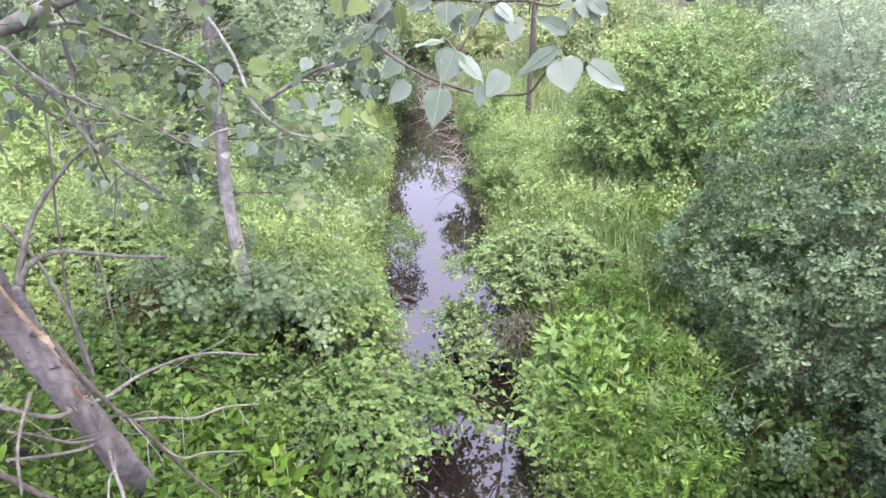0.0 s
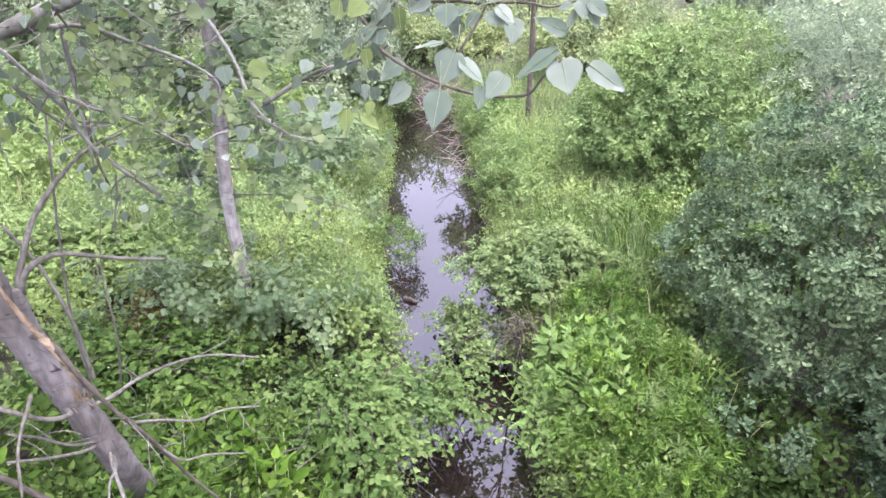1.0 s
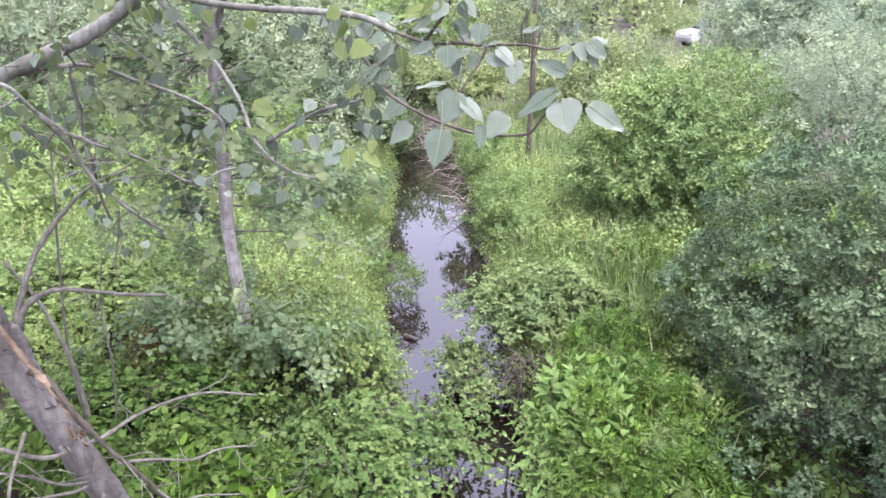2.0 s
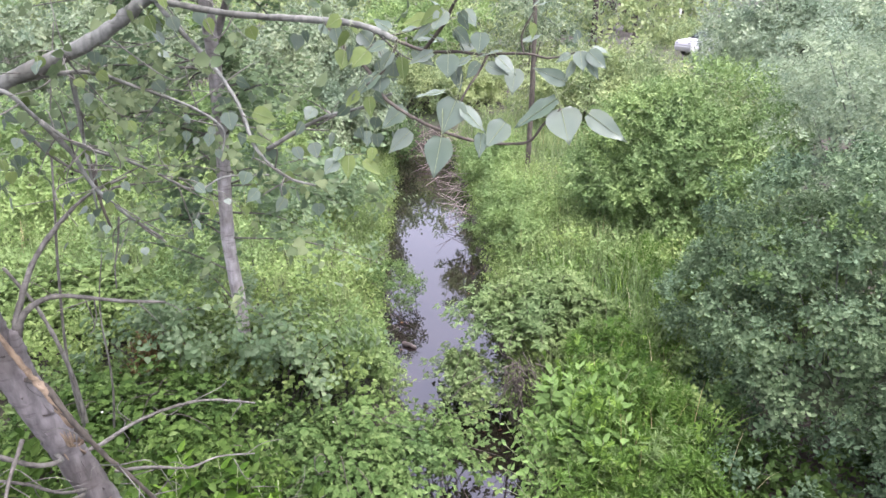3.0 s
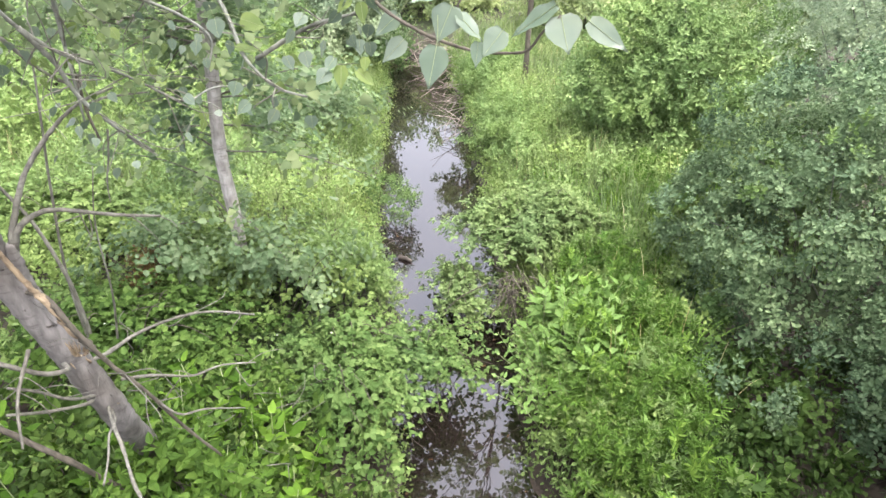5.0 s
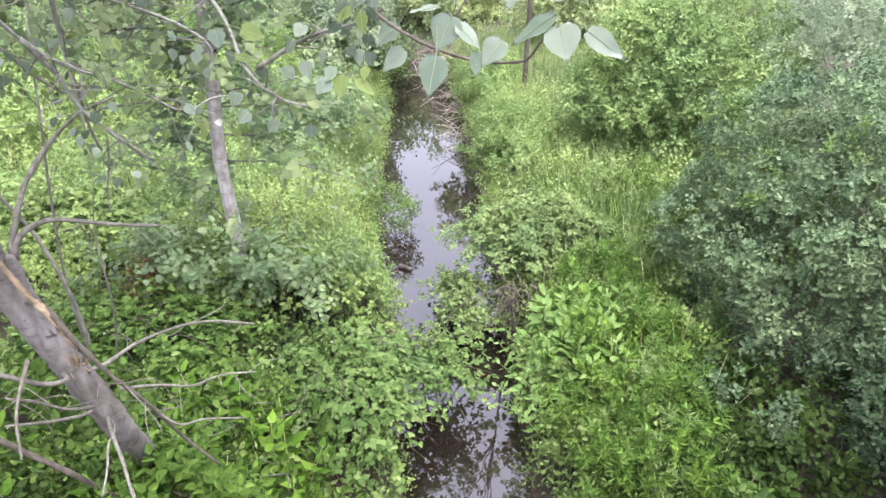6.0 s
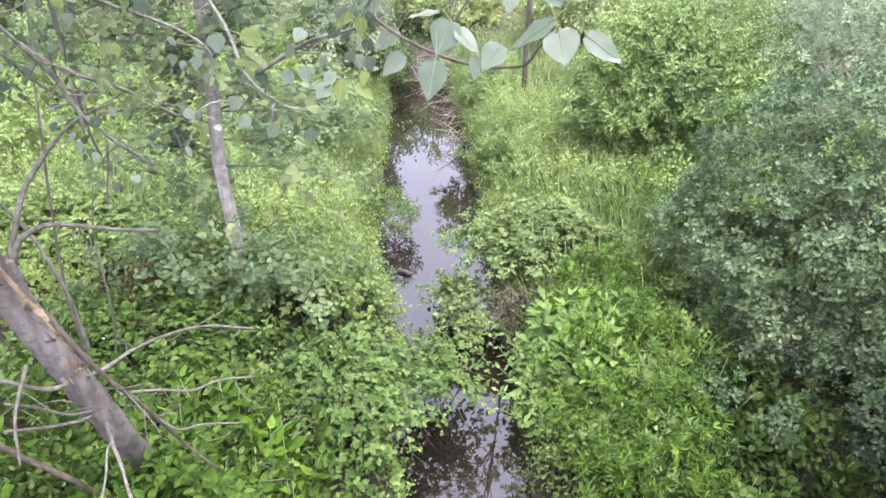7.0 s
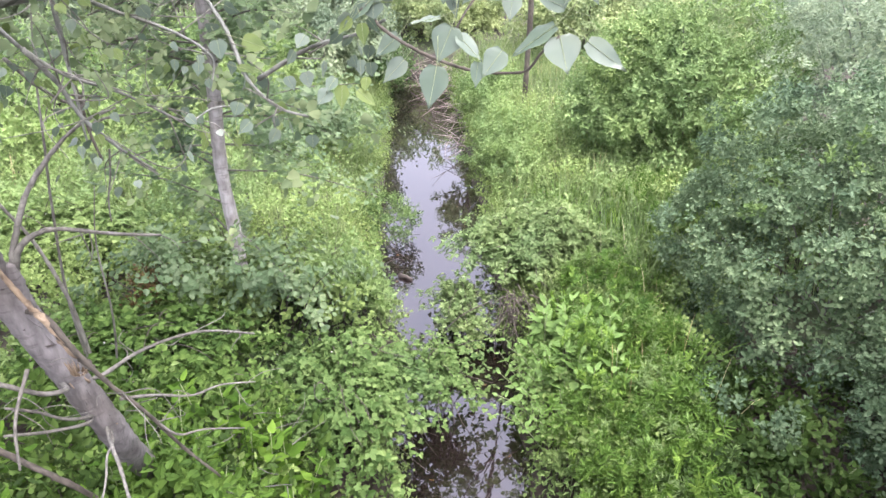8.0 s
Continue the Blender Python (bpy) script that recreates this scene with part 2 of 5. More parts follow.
def tube(points, r0, r1, sides=7, steps=5, rough=0.08, seed=0):
    """A tapered round branch with an uneven skin."""
    line = smooth_line(points, steps)
    n = len(line)
    gen = np.random.default_rng(seed + 11)
    along = np.gradient(line, axis=0)
    along /= np.linalg.norm(along, axis=1)[:, None] + 1e-9
    ref = np.array([0.31, 0.52, 0.79])
    side = np.cross(along, ref)
    side /= np.linalg.norm(side, axis=1)[:, None] + 1e-9
    up = np.cross(side, along)
    radius = np.linspace(r0, r1, n)[:, None] * (1 + rough * gen.standard_normal((n, sides)))
    turn = np.arange(sides) * 2 * np.pi / sides
    ring = np.cos(turn)[None, :, None] * side[:, None] + np.sin(turn)[None, :, None] * up[:, None]
    verts = (line[:, None] + ring * radius[:, :, None]).reshape(-1, 3)
    i = np.arange(n - 1)[:, None] * sides
    j = np.arange(sides)[None]
    k = (j + 1) % sides
    a, b, c, d = (i + j).ravel(), (i + k).ravel(), (i + sides + k).ravel(), (i + sides + j).ravel()
    tris = np.vstack([np.c_[a, b, c], np.c_[a, c, d]])
    caps = np.array([[0, q + 1, q] for q in range(1, sides - 1)] + [[(n - 1) * sides, (n - 1) * sides + q, (n - 1) * sides + q + 1] for q in range(1, sides - 1)])
    return verts, np.vstack([tris, caps])


def spin(axis, angle):
    return np.array(Matrix.Rotation(angle, 3, axis))


def leaf_blade(length, width, fold=0.12, droop=0.15, fine=True, blunt=0.67):
    """One leaf along +y with a folded midrib and a drooping tip."""
    L, W = length, width / 2
    if not fine:
        v = [(0, 0, 0), (W * 0.88, 0.36 * L, fold * W), (W * blunt, 0.72 * L, fold * W - droop * 0.5 * L), (0, L, -droop * L),
             (-W * blunt, 0.72 * L, fold * W - droop * 0.5 * L), (-W * 0.88, 0.36 * L, fold * W)]
        return np.array(v), np.array([(0, 1, 2), (0, 2, 3), (0, 3, 4), (0, 4, 5)])
    v = [(0, 0, 0), (W * 0.95, 0.28 * L, fold * W), (W * blunt, 0.68 * L, fold * W - droop * 0.4 * L), (0, L, -droop * L),
         (-W * blunt, 0.68 * L, fold * W - droop * 0.4 * L), (-W * 0.95, 0.28 * L, fold * W), (0, 0.3 * L, -fold * W), (0, 0.68 * L, -fold * W - droop * 0.4 * L)]
    t = [(0, 1, 6), (6, 1, 2), (6, 2, 7), (7, 2, 3), (0, 6, 5), (6, 7, 4), (6, 4, 5), (7, 3, 4)]
    return np.array(v), np.array(t)


def sprig(style, length, leaf_l, leaf_w, count, fine=True, seed=0, blunt=0.67):
    """A leafy shoot along +y: alternate leaves, or five-part leaves."""
    g = np.random.default_rng(seed)
    out = []
    for i in range(count):
        s = (i + 0.5) / count
        if style == "palm":
            az, lift, size = g.uniform(0, 6.28), radians(g.uniform(50, 85)), g.uniform(0.75, 1.15)
        else:
            az, lift, size = (i % 2) * np.pi + g.normal(0, 0.5), radians(g.uniform(35, 70)) * (1 - 0.6 * s), g.uniform(0.7, 1.15)
        foot = np.array([g.normal(0, 0.02) * length, s * length, g.normal(0, 0.02) * length])
        turns = [0.0, radians(38), radians(-38), radians(78), radians(-78)] if style == "palm" else [0.0]
        for turn in turns:
            v, t = leaf_blade(leaf_l * size * (1 if turn == 0 else 0.85), leaf_w * size, g.uniform(0.05, 0.3), g.uniform(0.05, 0.35), fine, blunt)
            m = spin("Y", az) @ spin("X", 0) @ spin("Z", -lift) @ spin("Z", turn) @ spin("Y", g.normal(0, 0.35))
            out.append((v @ m.T + foot, t))
    return join(out)


def shoot(style, length, leaf_l, leaf_w, count, seed=0, blunt=0.67, fine=True, low=80, high=32):
    """A shoot along +y whose leaves spread their upper faces to its tip: in crossed pairs or in a spiral."""
    g = np.random.default_rng(seed)
    out = []
    for i in range(count):
        s = (i + 0.5) / count
        size = (1.08 - 0.5 * s * s) * g.uniform(0.82, 1.12)
        foot = np.array([g.normal(0, 0.012), s * length, g.normal(0, 0.012)])
        for az in ((i * 1.57, i * 1.57 + np.pi) if style == "pair" else (i * 2.4,)):
            lift = radians(low - (low - high) * s + g.normal(0, 9))
            v, t = leaf_blade(leaf_l * size, leaf_w * size, g.uniform(0.08, 0.3), g.uniform(0.02, 0.25), fine, blunt)
            m = spin("Y", az + g.normal(0, 0.2)) @ spin("X", lift) @ spin("Y", g.normal(0, 0.25))
            out.append(((v * [1, 1, -1] + [0, 0.14 * leaf_l, 0]) @ m.T + foot, t[:, ::-1]))
    return join(out)


def compound(leaflets, length, width, seed=0):
    """A bramble leaf lying flat along +y: three or five pointed leaflets on one stalk."""
    g = np.random.default_rng(seed)
    out = []
    spread = [(0.0, 0.5, 1.0), (66, 0.42, 0.86), (-66, 0.42, 0.86), (98, 0.3, 0.62), (-98, 0.3, 0.62)][:leaflets]
    for turn, at, size in spread:
        v, t = leaf_blade(length * size * g.uniform(0.88, 1.1), width * size * g.uniform(0.9, 1.1), g.uniform(0.05, 0.28), g.uniform(0.05, 0.3), True, 0.74)
        m = spin("Z", radians(turn + g.normal(0, 7))) @ spin("X", g.normal(0, 0.16)) @ spin("Y", g.normal(0, 0.22))
        out.append(((v + [0, 0.08 * length, 0]) @ m.T + [0, at * length, 0], t))
    return join(out)


def place(templates, spots, ways, ups, sizes):
    """Copies of leaf templates, turned so that +y follows ways and +z leans to ups, joined into one mesh."""
    ways = ways / (np.linalg.norm(ways, axis=1)[:, None] + 1e-9)
    side = np.cross(ways, ups)
    side /= np.linalg.norm(side, axis=1)[:, None] + 1e-9
    top = np.cross(side, ways)
    turn = np.stack([side, ways, top], axis=2) * sizes[:, None, None]
    pick = rng.integers(0, len(templates), len(spots))
    out = []
    for i, (v, t) in enumerate(templates):
        m = pick == i
        if m.any():
            vv = np.einsum("nij,kj->nki", turn[m], v) + spots[m][:, None]
            tt = t[None] + (np.arange(m.sum()) * len(v))[:, None, None]
            out.append((vv.reshape(-1, 3), tt.reshape(-1, 3)))
    return join(out)


def directions(n):
    v = rng.standard_normal((n, 3))
    return v / np.linalg.norm(v, axis=1)[:, None]


def creek_middle(y):
    return np.interp(y, [-20, 0, 3.4, 4.0, 5.6, 6.8, 8.5, 11, 14, 17.5, 19.5, 24, 40, 80], [0.9, 0.4, 0.2, 0.14, 0.1, -0.06, -0.16, -0.23, -0.38, -0.75, -2.0, -6.0, -18.0, -30])


def creek_half(y):
    wobble = 0.05 * np.sin(2.9 * y + 1.0) + 0.04 * np.sin(5.3 * y) + 0.03 * np.sin(9.7 * y + 2.0)
    return np.interp(y, [0, 3.4, 4, 5.6, 6.8, 8.5, 11, 17.5, 30], [0.72, 0.66, 0.6, 0.68, 0.78, 0.86, 0.86, 0.82, 0.7]) + wobble


def ground_z(x, y):
    x, y = np.asarray(x, float), np.asarray(y, float)
    d = np.abs(x - creek_middle(y)) - creek_half(y)
    bank = 0.06 + 0.78 * (1 - np.exp(-np.maximum(d, 0) / 0.75))
    lump = 0.07 * np.sin(1.7 * x + 0.6 * y) * np.sin(1.3 * y - 0.5 * x) + 0.04 * np.sin(4.1 * x) * np.sin(3.7 * y)
    bed = -0.28 + 0.3 * np.clip((d + 0.5) / 0.5, 0, 1)
    return np.where(d > 0, bank + lump * np.clip(d, 0, 1), bed)


def on_ground(x, y):
    return np.stack([x, y, ground_z(x, y)], axis=-1)


# ---- ground and water ----
xs = np.concatenate([-np.geomspace(600, 12, 22), np.arange(-11.8, 11.9, 0.17), np.geomspace(12, 600, 22)])
ys = np.concatenate([-np.geomspace(200, 4, 10), np.arange(-3.8, 26, 0.2), np.geomspace(26.3, 1500, 30)])
gx, gy = np.meshgrid(xs, ys)
gv = np.stack([gx, gy, ground_z(gx, gy)], axis=-1).reshape(-1, 3)
nx = len(xs)
gi = (np.arange(len(ys) - 1)[:, None] * nx + np.arange(nx - 1)[None]).ravel()
gt = np.vstack([np.c_[gi, gi + 1, gi + nx + 1], np.c_[gi, gi + nx + 1, gi + nx]])
ground = new("ground", mesh_of("ground", gv, gt, SOIL, True))
tagged(ground, "dark soil and low green growth on the creek banks", "ground", kind="structure")

wy = np.arange(-6, 24, 0.25)
wv = np.concatenate([np.stack([creek_middle(wy) + s * 1.15, wy, 0 * wy], axis=-1) for s in (-1, 1)])
wi = np.arange(len(wy) - 1)
water = new("water", mesh_of("water", wv, np.vstack([np.c_[wi, wi + len(wy), wi + len(wy) + 1], np.c_[wi, wi + len(wy) + 1, wi + 1]]), WATER, True))
tagged(water, "still brown creek water mirroring a pale sky", "water", kind="structure")

# the bridge deck
deck_v = np.array([(x, y, z) for x in (-14, 14) for y in (-5.0, 0.45) for z in (2.1, 2.4)], float)
deck_t = np.array([(0, 1, 3), (0, 3, 2), (4, 6, 7), (4, 7, 5), (0, 4, 5), (0, 5, 1), (2, 3, 7), (2, 7, 6), (1, 5, 7), (1, 7, 3), (0, 2, 6), (0, 6, 4)])
bridge = new("bridge_deck", mesh_of("bridge_deck", deck_v, deck_t, CONCRETE))
tagged(bridge, "plain concrete bridge deck across the creek", "bridge", kind="structure")

# ---- shoot templates ----
BROAD = [sprig("alt", 0.22, 0.055, 0.037, 9, True, 10 + s) for s in range(5)]
BROAD_SOFT = [shoot("spiral", 0.2, 0.06, 0.04, 8, 10 + s, 0.67, False) for s in range(5)]
SMALL = [shoot("spiral", 0.15, 0.042, 0.024, 9, 20 + s, 0.7, False) for s in range(5)]
ROUND = [sprig("alt", 0.15, 0.043, 0.026, 8, False, 30 + s, 0.95) for s in range(6)]
PALM = [sprig("palm", 0.16, 0.075, 0.026, 3, False, 70 + s) for s in range(6)]
FAR = [shoot("spiral", 0.36, 0.13, 0.08, 7, 50 + s, 0.67, False) for s in range(5)]
POPLAR_FINE = [sprig("alt", 0.2, 0.065, 0.06, 6, True, 60 + s) for s in range(5)]
POPLAR = [shoot("spiral", 0.19, 0.066, 0.06, 7, 60 + s, 0.58, False, 95, 45) for s in range(5)]


TRIO = [compound(3, 0.064, 0.05, 100 + s) for s in range(6)]
QUINT = [compound(5, 0.078, 0.04, 110 + s) for s in range(6)]
ROSE = [shoot("spiral", 0.075, 0.041, 0.024, 9, 120 + s, 0.98, False) for s in range(6)]
SPEAR = [shoot("spiral", 0.11, 0.054, 0.026, 9, 130 + s, 0.84, False) for s in range(6)]
STAR = [shoot("spiral", 0.12, 0.082, 0.017, 20, 140 + s, 0.62, False, 88, 35) for s in range(6)]
DELTA = [shoot("spiral", 0.2, 0.076, 0.068, 5, 160 + s, 0.74, True, 105, 60) for s in range(6)]
CROSS_LEAVES = [shoot("pair", 0.2, 0.085, 0.055, 4, 150 + s, 0.66) for s in range(5)]


def crown_points(middle, radii, clumps, per, clump_r, hollow=0.72, lift=0.5, droop=0.3, low=-0.25):
    """Spots and ways of shoots, set along arching sprays over a lumpy crown with gaps."""
    d = directions(clumps)
    d[:, 2] = np.where(d[:, 2] < low, -d[:, 2], d[:, 2])
    swell = 1 + 0.16 * np.sin(3.1 * d[:, :1] + middle[0] * 7) * np.sin(2.7 * d[:, 1:2] + middle[1] * 5) + 0.10 * np.sin(6.3 * d[:, 2:] + 5 * d[:, :1])
    shell = rng.uniform(hollow, 1.04, clumps)[:, None] * swell
    shell[: clumps // 4] *= rng.uniform(0.4, 0.9, (clumps // 4, 1))
    centres = np.array(middle) + d * shell * np.array(radii)
    spots, ways = [], []
    for c, dd in zip(centres, d):
        size = clump_r * rng.uniform(0.6, 1.5)
        axis = dd * 0.8 + [0, 0, lift] + 0.45 * rng.standard_normal(3)
        axis /= np.linalg.norm(axis)
        k = max(3, int(per * rng.uniform(0.6, 1.4)))
        s = rng.random(k)
        off = rng.standard_normal((k, 3)) * (0.42 * size * (1.05 - 0.75 * s))[:, None]
        p = c + axis * ((s - 0.4) * 2.0 * size)[:, None] + off
        p[:, 2] -= droop * size * np.maximum(s - 0.4, 0) ** 2 * 2.5
        spots.append(p)
        ways.append(axis * 0.9 + off / size * 0.9 + [0, 0, 0.15] - np.array([0, 0, droop]) * s[:, None] + 0.3 * rng.standard_normal((k, 3)))
    return centres, np.concatenate(spots), np.concatenate(ways)


def spray_points(middle, radii, count, per, reach, low=-0.6, fill=0.4):
    """Spots and ways of shoots in separate flat fans that stand off the crown, with shaded gaps between."""
    radii = np.array(radii)
    picked = []
    gap = 0.75 * np.sqrt(4 * np.pi / count)
    for d in directions(count * 12):
        if d[2] < low:
            continue
        if all(np.linalg.norm(d - q) > gap for q in picked):
            picked.append(d)
    spots, ways, ups, centres = [], [], [], []
    for d in picked:
        swell = 1 + 0.14 * np.sin(3.1 * d[0] + middle[0] * 7) * np.sin(2.7 * d[1] + middle[1] * 5) + 0.09 * np.sin(7.0 * d[2] + 5 * d[0])
        c = np.array(middle) + d * radii * swell * rng.uniform(0.8, 1.05)
        out = d * [1, 1, 0.45] + [0, 0, rng.normal(0.1, 0.25)]
        out /= np.linalg.norm(out) + 1e-9
        side = np.cross(out, [0, 0, 1.0])
        side /= np.linalg.norm(side) + 1e-9
        k = max(5, int(per * rng.uniform(0.6, 1.4)))
        size = reach * rng.uniform(0.7, 1.35)
        phi, s = rng.normal(0, 0.75, k), rng.uniform(0.0, 1.0, k)
        way = out * np.cos(phi)[:, None] + side * np.sin(phi)[:, None]
        spot = c - out * size * 0.5 + way * (s * size)[:, None] + rng.normal(0, 0.16 * size, (k, 3)) * [0.6, 0.6, 1]
        spot[:, 2] -= 0.35 * size * s * s
        spots.append(spot)
        ways.append(way + rng.normal(0, 0.25, (k, 3)) - np.array([0, 0, 0.35]) * s[:, None])
        ups.append(np.tile(d * 0.5 + [0, 0, 0.8], (k, 1)) + rng.normal(0, 0.16, (k, 3)))
        centres.append(c)
    n = int(fill * sum(len(q) for q in spots))
    d = directions(n)
    d[:, 2] = np.where(d[:, 2] < low, -d[:, 2], d[:, 2])
    spots.append(np.array(middle) + d * radii * rng.uniform(0.5, 0.82, (n, 1)))
    ways.append(d + rng.normal(0, 0.5, (n, 3)))
    ups.append(d * 0.4 + [0, 0, 0.8] + rng.normal(0, 0.4, (n, 3)))
    return np.array(centres), np.concatenate(spots), np.concatenate(ways), np.concatenate(ups)


def shrub(name, label, category, middle, radii, clumps, per, clump_r, templates, mat, size=1.0, stems=7, stem_r=0.018, bark=None, group="", hollow=0.72, up=(0, 0, 1), low=-0.25, fans=0):
    """A shrub: stems from one foot, and a crown of leafy shoots in clumps."""
    foot = on_ground(middle[0], middle[1])
    ob = thing(name, tuple(foot), label, category, group)
    if fans:
        centres, spots, ways, ups = spray_points(middle, radii, clumps, per, clump_r, low, fans)
    else:
        centres, spots, ways = crown_points(middle, radii, clumps, per, clump_r, hollow=hollow, low=low)
        ups = np.array(up) + 0.45 * rng.standard_normal((len(spots), 3))
    earth = ground_z(spots[:, 0], spots[:, 1])
    spots[:, 2] = np.maximum(spots[:, 2], np.maximum(earth, 0.0) + 0.04)
    part("crown", place(templates, spots, ways, ups, size * rng.uniform(0.7, 1.25, len(spots))), mat, ob, smooth=templates is BROAD)
    for i in rng.choice(len(centres), min(stems, len(centres)), replace=False):
        tip = centres[i]
        start = foot + np.array([*rng.normal(0, 0.08, 2), -0.08])
        bend = (start + tip) / 2 + rng.normal(0, 0.1, 3) * np.linalg.norm(tip - start) * 0.6 + [0, 0, 0.1]
        part("stem", tube([start, bend, tip], stem_r, stem_r * 0.35, 6, 6, seed=int(i)), bark or BARK_DARK, ob, smooth=True)
    return ob


def heart_leaf(width):
    """A heart-shaped poplar leaf of unit length along +y, with midrib, side veins and a drawn-out tip."""
    half = [(0.0, 0.0), (0.25, 0.02), (0.42, 0.13), (0.49, 0.28), (0.46, 0.43), (0.32, 0.62), (0.12, 0.83), (0.0, 1.0)]
    verts, tris = [], []
    for s, (w, y) in enumerate(half):
        sag = -0.16 * y * y
        rib = -0.05 * math.sin(math.pi * min(1, y + 0.05))
        wave = 0.035 * math.sin(s * 2.3)
        verts += [(0, y, sag + rib), (w * width, y - 0.03 * (s == 1), sag + wave), (-w * width, y - 0.03 * (s == 1), sag - wave * 0.7)]
    for s in range(len(half) - 1):
        a = 3 * s
        tris += [(a, a + 1, a + 4), (a, a + 4, a + 3), (a, a + 5, a + 2), (a, a + 3, a + 5)]
    return np.array(verts, float), np.array(tris)


def bough_points(middle, radii, boughs, per, reach, low=-0.5, fill=0.35):
    """Spots and ways of shoots on separate rounded boughs that stand off the crown, with shaded gaps between."""
    radii, middle = np.array(radii), np.array(middle)
    picked, gap = [], 0.78 * np.sqrt(4 * np.pi / boughs)
    for d in directions(boughs * 14):
        if d[2] > low and all(np.linalg.norm(d - q) > gap for q in picked):
            picked.append(d)
    spots, ways, centres = [], [], []
    for d in picked:
        swell = 1 + 0.13 * np.sin(3.3 * d[0] + middle[0] * 7) * np.sin(2.9 * d[1] + middle[1] * 5) + 0.08 * np.sin(7.0 * d[2] + 5 * d[0])
        c = middle + d * radii * swell * rng.uniform(0.76, 1.02)
        size, k = reach * rng.uniform(0.65, 1.35), max(5, int(per * rng.uniform(0.6, 1.4)))
        face = d * 0.75 + np.array([0, 0, 0.55])
        e = directions(k * 3)
        e = e[e @ face > -0.1][:k]
        spots.append(c + e * [size, size, 0.72 * size] * rng.uniform(0.5, 1.08, (len(e), 1)) + d * size * 0.2)
        ways.append(e * 0.75 + d * 0.3 + [0, 0, 0.4] + rng.normal(0, 0.22, e.shape))
        centres.append(c)
    n = int(fill * sum(len(q) for q in spots))
    d = directions(n)
    d[:, 2] = np.where(d[:, 2] < low, -d[:, 2], d[:, 2])
    spots.append(middle + d * radii * rng.uniform(0.4, 0.8, (n, 1)))
    ways.append(d + [0, 0, 0.3] + rng.normal(0, 0.4, (n, 3)))
    return np.array(centres), np.concatenate(spots), np.concatenate(ways)


def off_ground(spots, clear=0.04):
    spots[:, 2] = np.maximum(spots[:, 2], np.maximum(ground_z(spots[:, 0], spots[:, 1]), 0.0) + clear)
    return spots


def bough_bush(name, label, category, middle, radii, boughs, per, reach, templates, mat, size=1.0, stems=10, stem_r=0.01, bark=None, group="", low=-0.5, fill=0.35, fresh=None):
    """A bush whose shoots sit in rounded boughs, each on a stem of its own."""
    foot = on_ground(middle[0], middle[1])
    ob = thing(name, tuple(foot), label, category, group)
    centres, spots, ways = bough_points(middle, radii, boughs, per, reach, low, fill)
    off_ground(spots)
    young = np.sin(5.1 * spots[:, 0]) * np.sin(6.3 * spots[:, 2] + 1) * np.sin(4.2 * spots[:, 1]) > (0.5 if fresh else 2)
    ups, sizes = np.array([0.1, -0.3, 0.2]) + 0.6 * rng.standard_normal(spots.shape), size * rng.uniform(0.72, 1.25, len(spots))
    part("crown", place(templates, spots[~young], ways[~young], ups[~young], sizes[~young]), mat, ob)
    if fresh:
        part("fresh_growth", place(templates, spots[young], ways[young], ups[young], sizes[young]), fresh, ob, "young yellow-green shoots")
    for i in rng.choice(len(centres), min(stems, len(centres)), replace=False):
        start = foot + np.array([*rng.normal(0, 0.12, 2), -0.08])
        bend = (start + centres[i]) / 2 + rng.normal(0, 0.05, 3) * np.linalg.norm(centres[i] - start) + [0, 0, 0.1]
        part("stem", tube([start, bend, centres[i]], stem_r, stem_r * 0.35, 6, 6, seed=int(i)), bark or BARK_DARK, ob, smooth=True)
    return ob


def cane_lines(foot, middle, radii, canes):
    """Arching canes that rise from the foot and droop over a mound."""
    lines = []
    for k in range(canes):
        a, r = rng.uniform(0, 6.283), math.sqrt(rng.uniform(0.03, 1.1))
        out = np.array([math.cos(a), math.sin(a), 0.0])
        swell = 1 + 0.16 * math.sin(3 * a + middle[0] * 9)
        end = np.array(middle) + out * np.array(radii) * r * swell + [0, 0, radii[2] * math.sqrt(max(0.0, 1.06 - r * r / 1.1)) * rng.uniform(0.6, 1.12)]
        start = np.array(foot) + [*rng.normal(0, 0.3, 2) * np.array(radii[:2]), -0.05]
        top = start * 0.45 + end * 0.55
        top[2] = max(top[2], end[2] + rng.uniform(-0.02, 0.1))
        reach = rng.uniform(0.1, 0.26)
        tail = end + (out + rng.normal(0, 0.5, 3) * [1, 1, 0]) * reach - [0, 0, reach * rng.uniform(0.2, 0.8)]
        lines.append(smooth_line([start, top, end, tail], 12))
    return lines


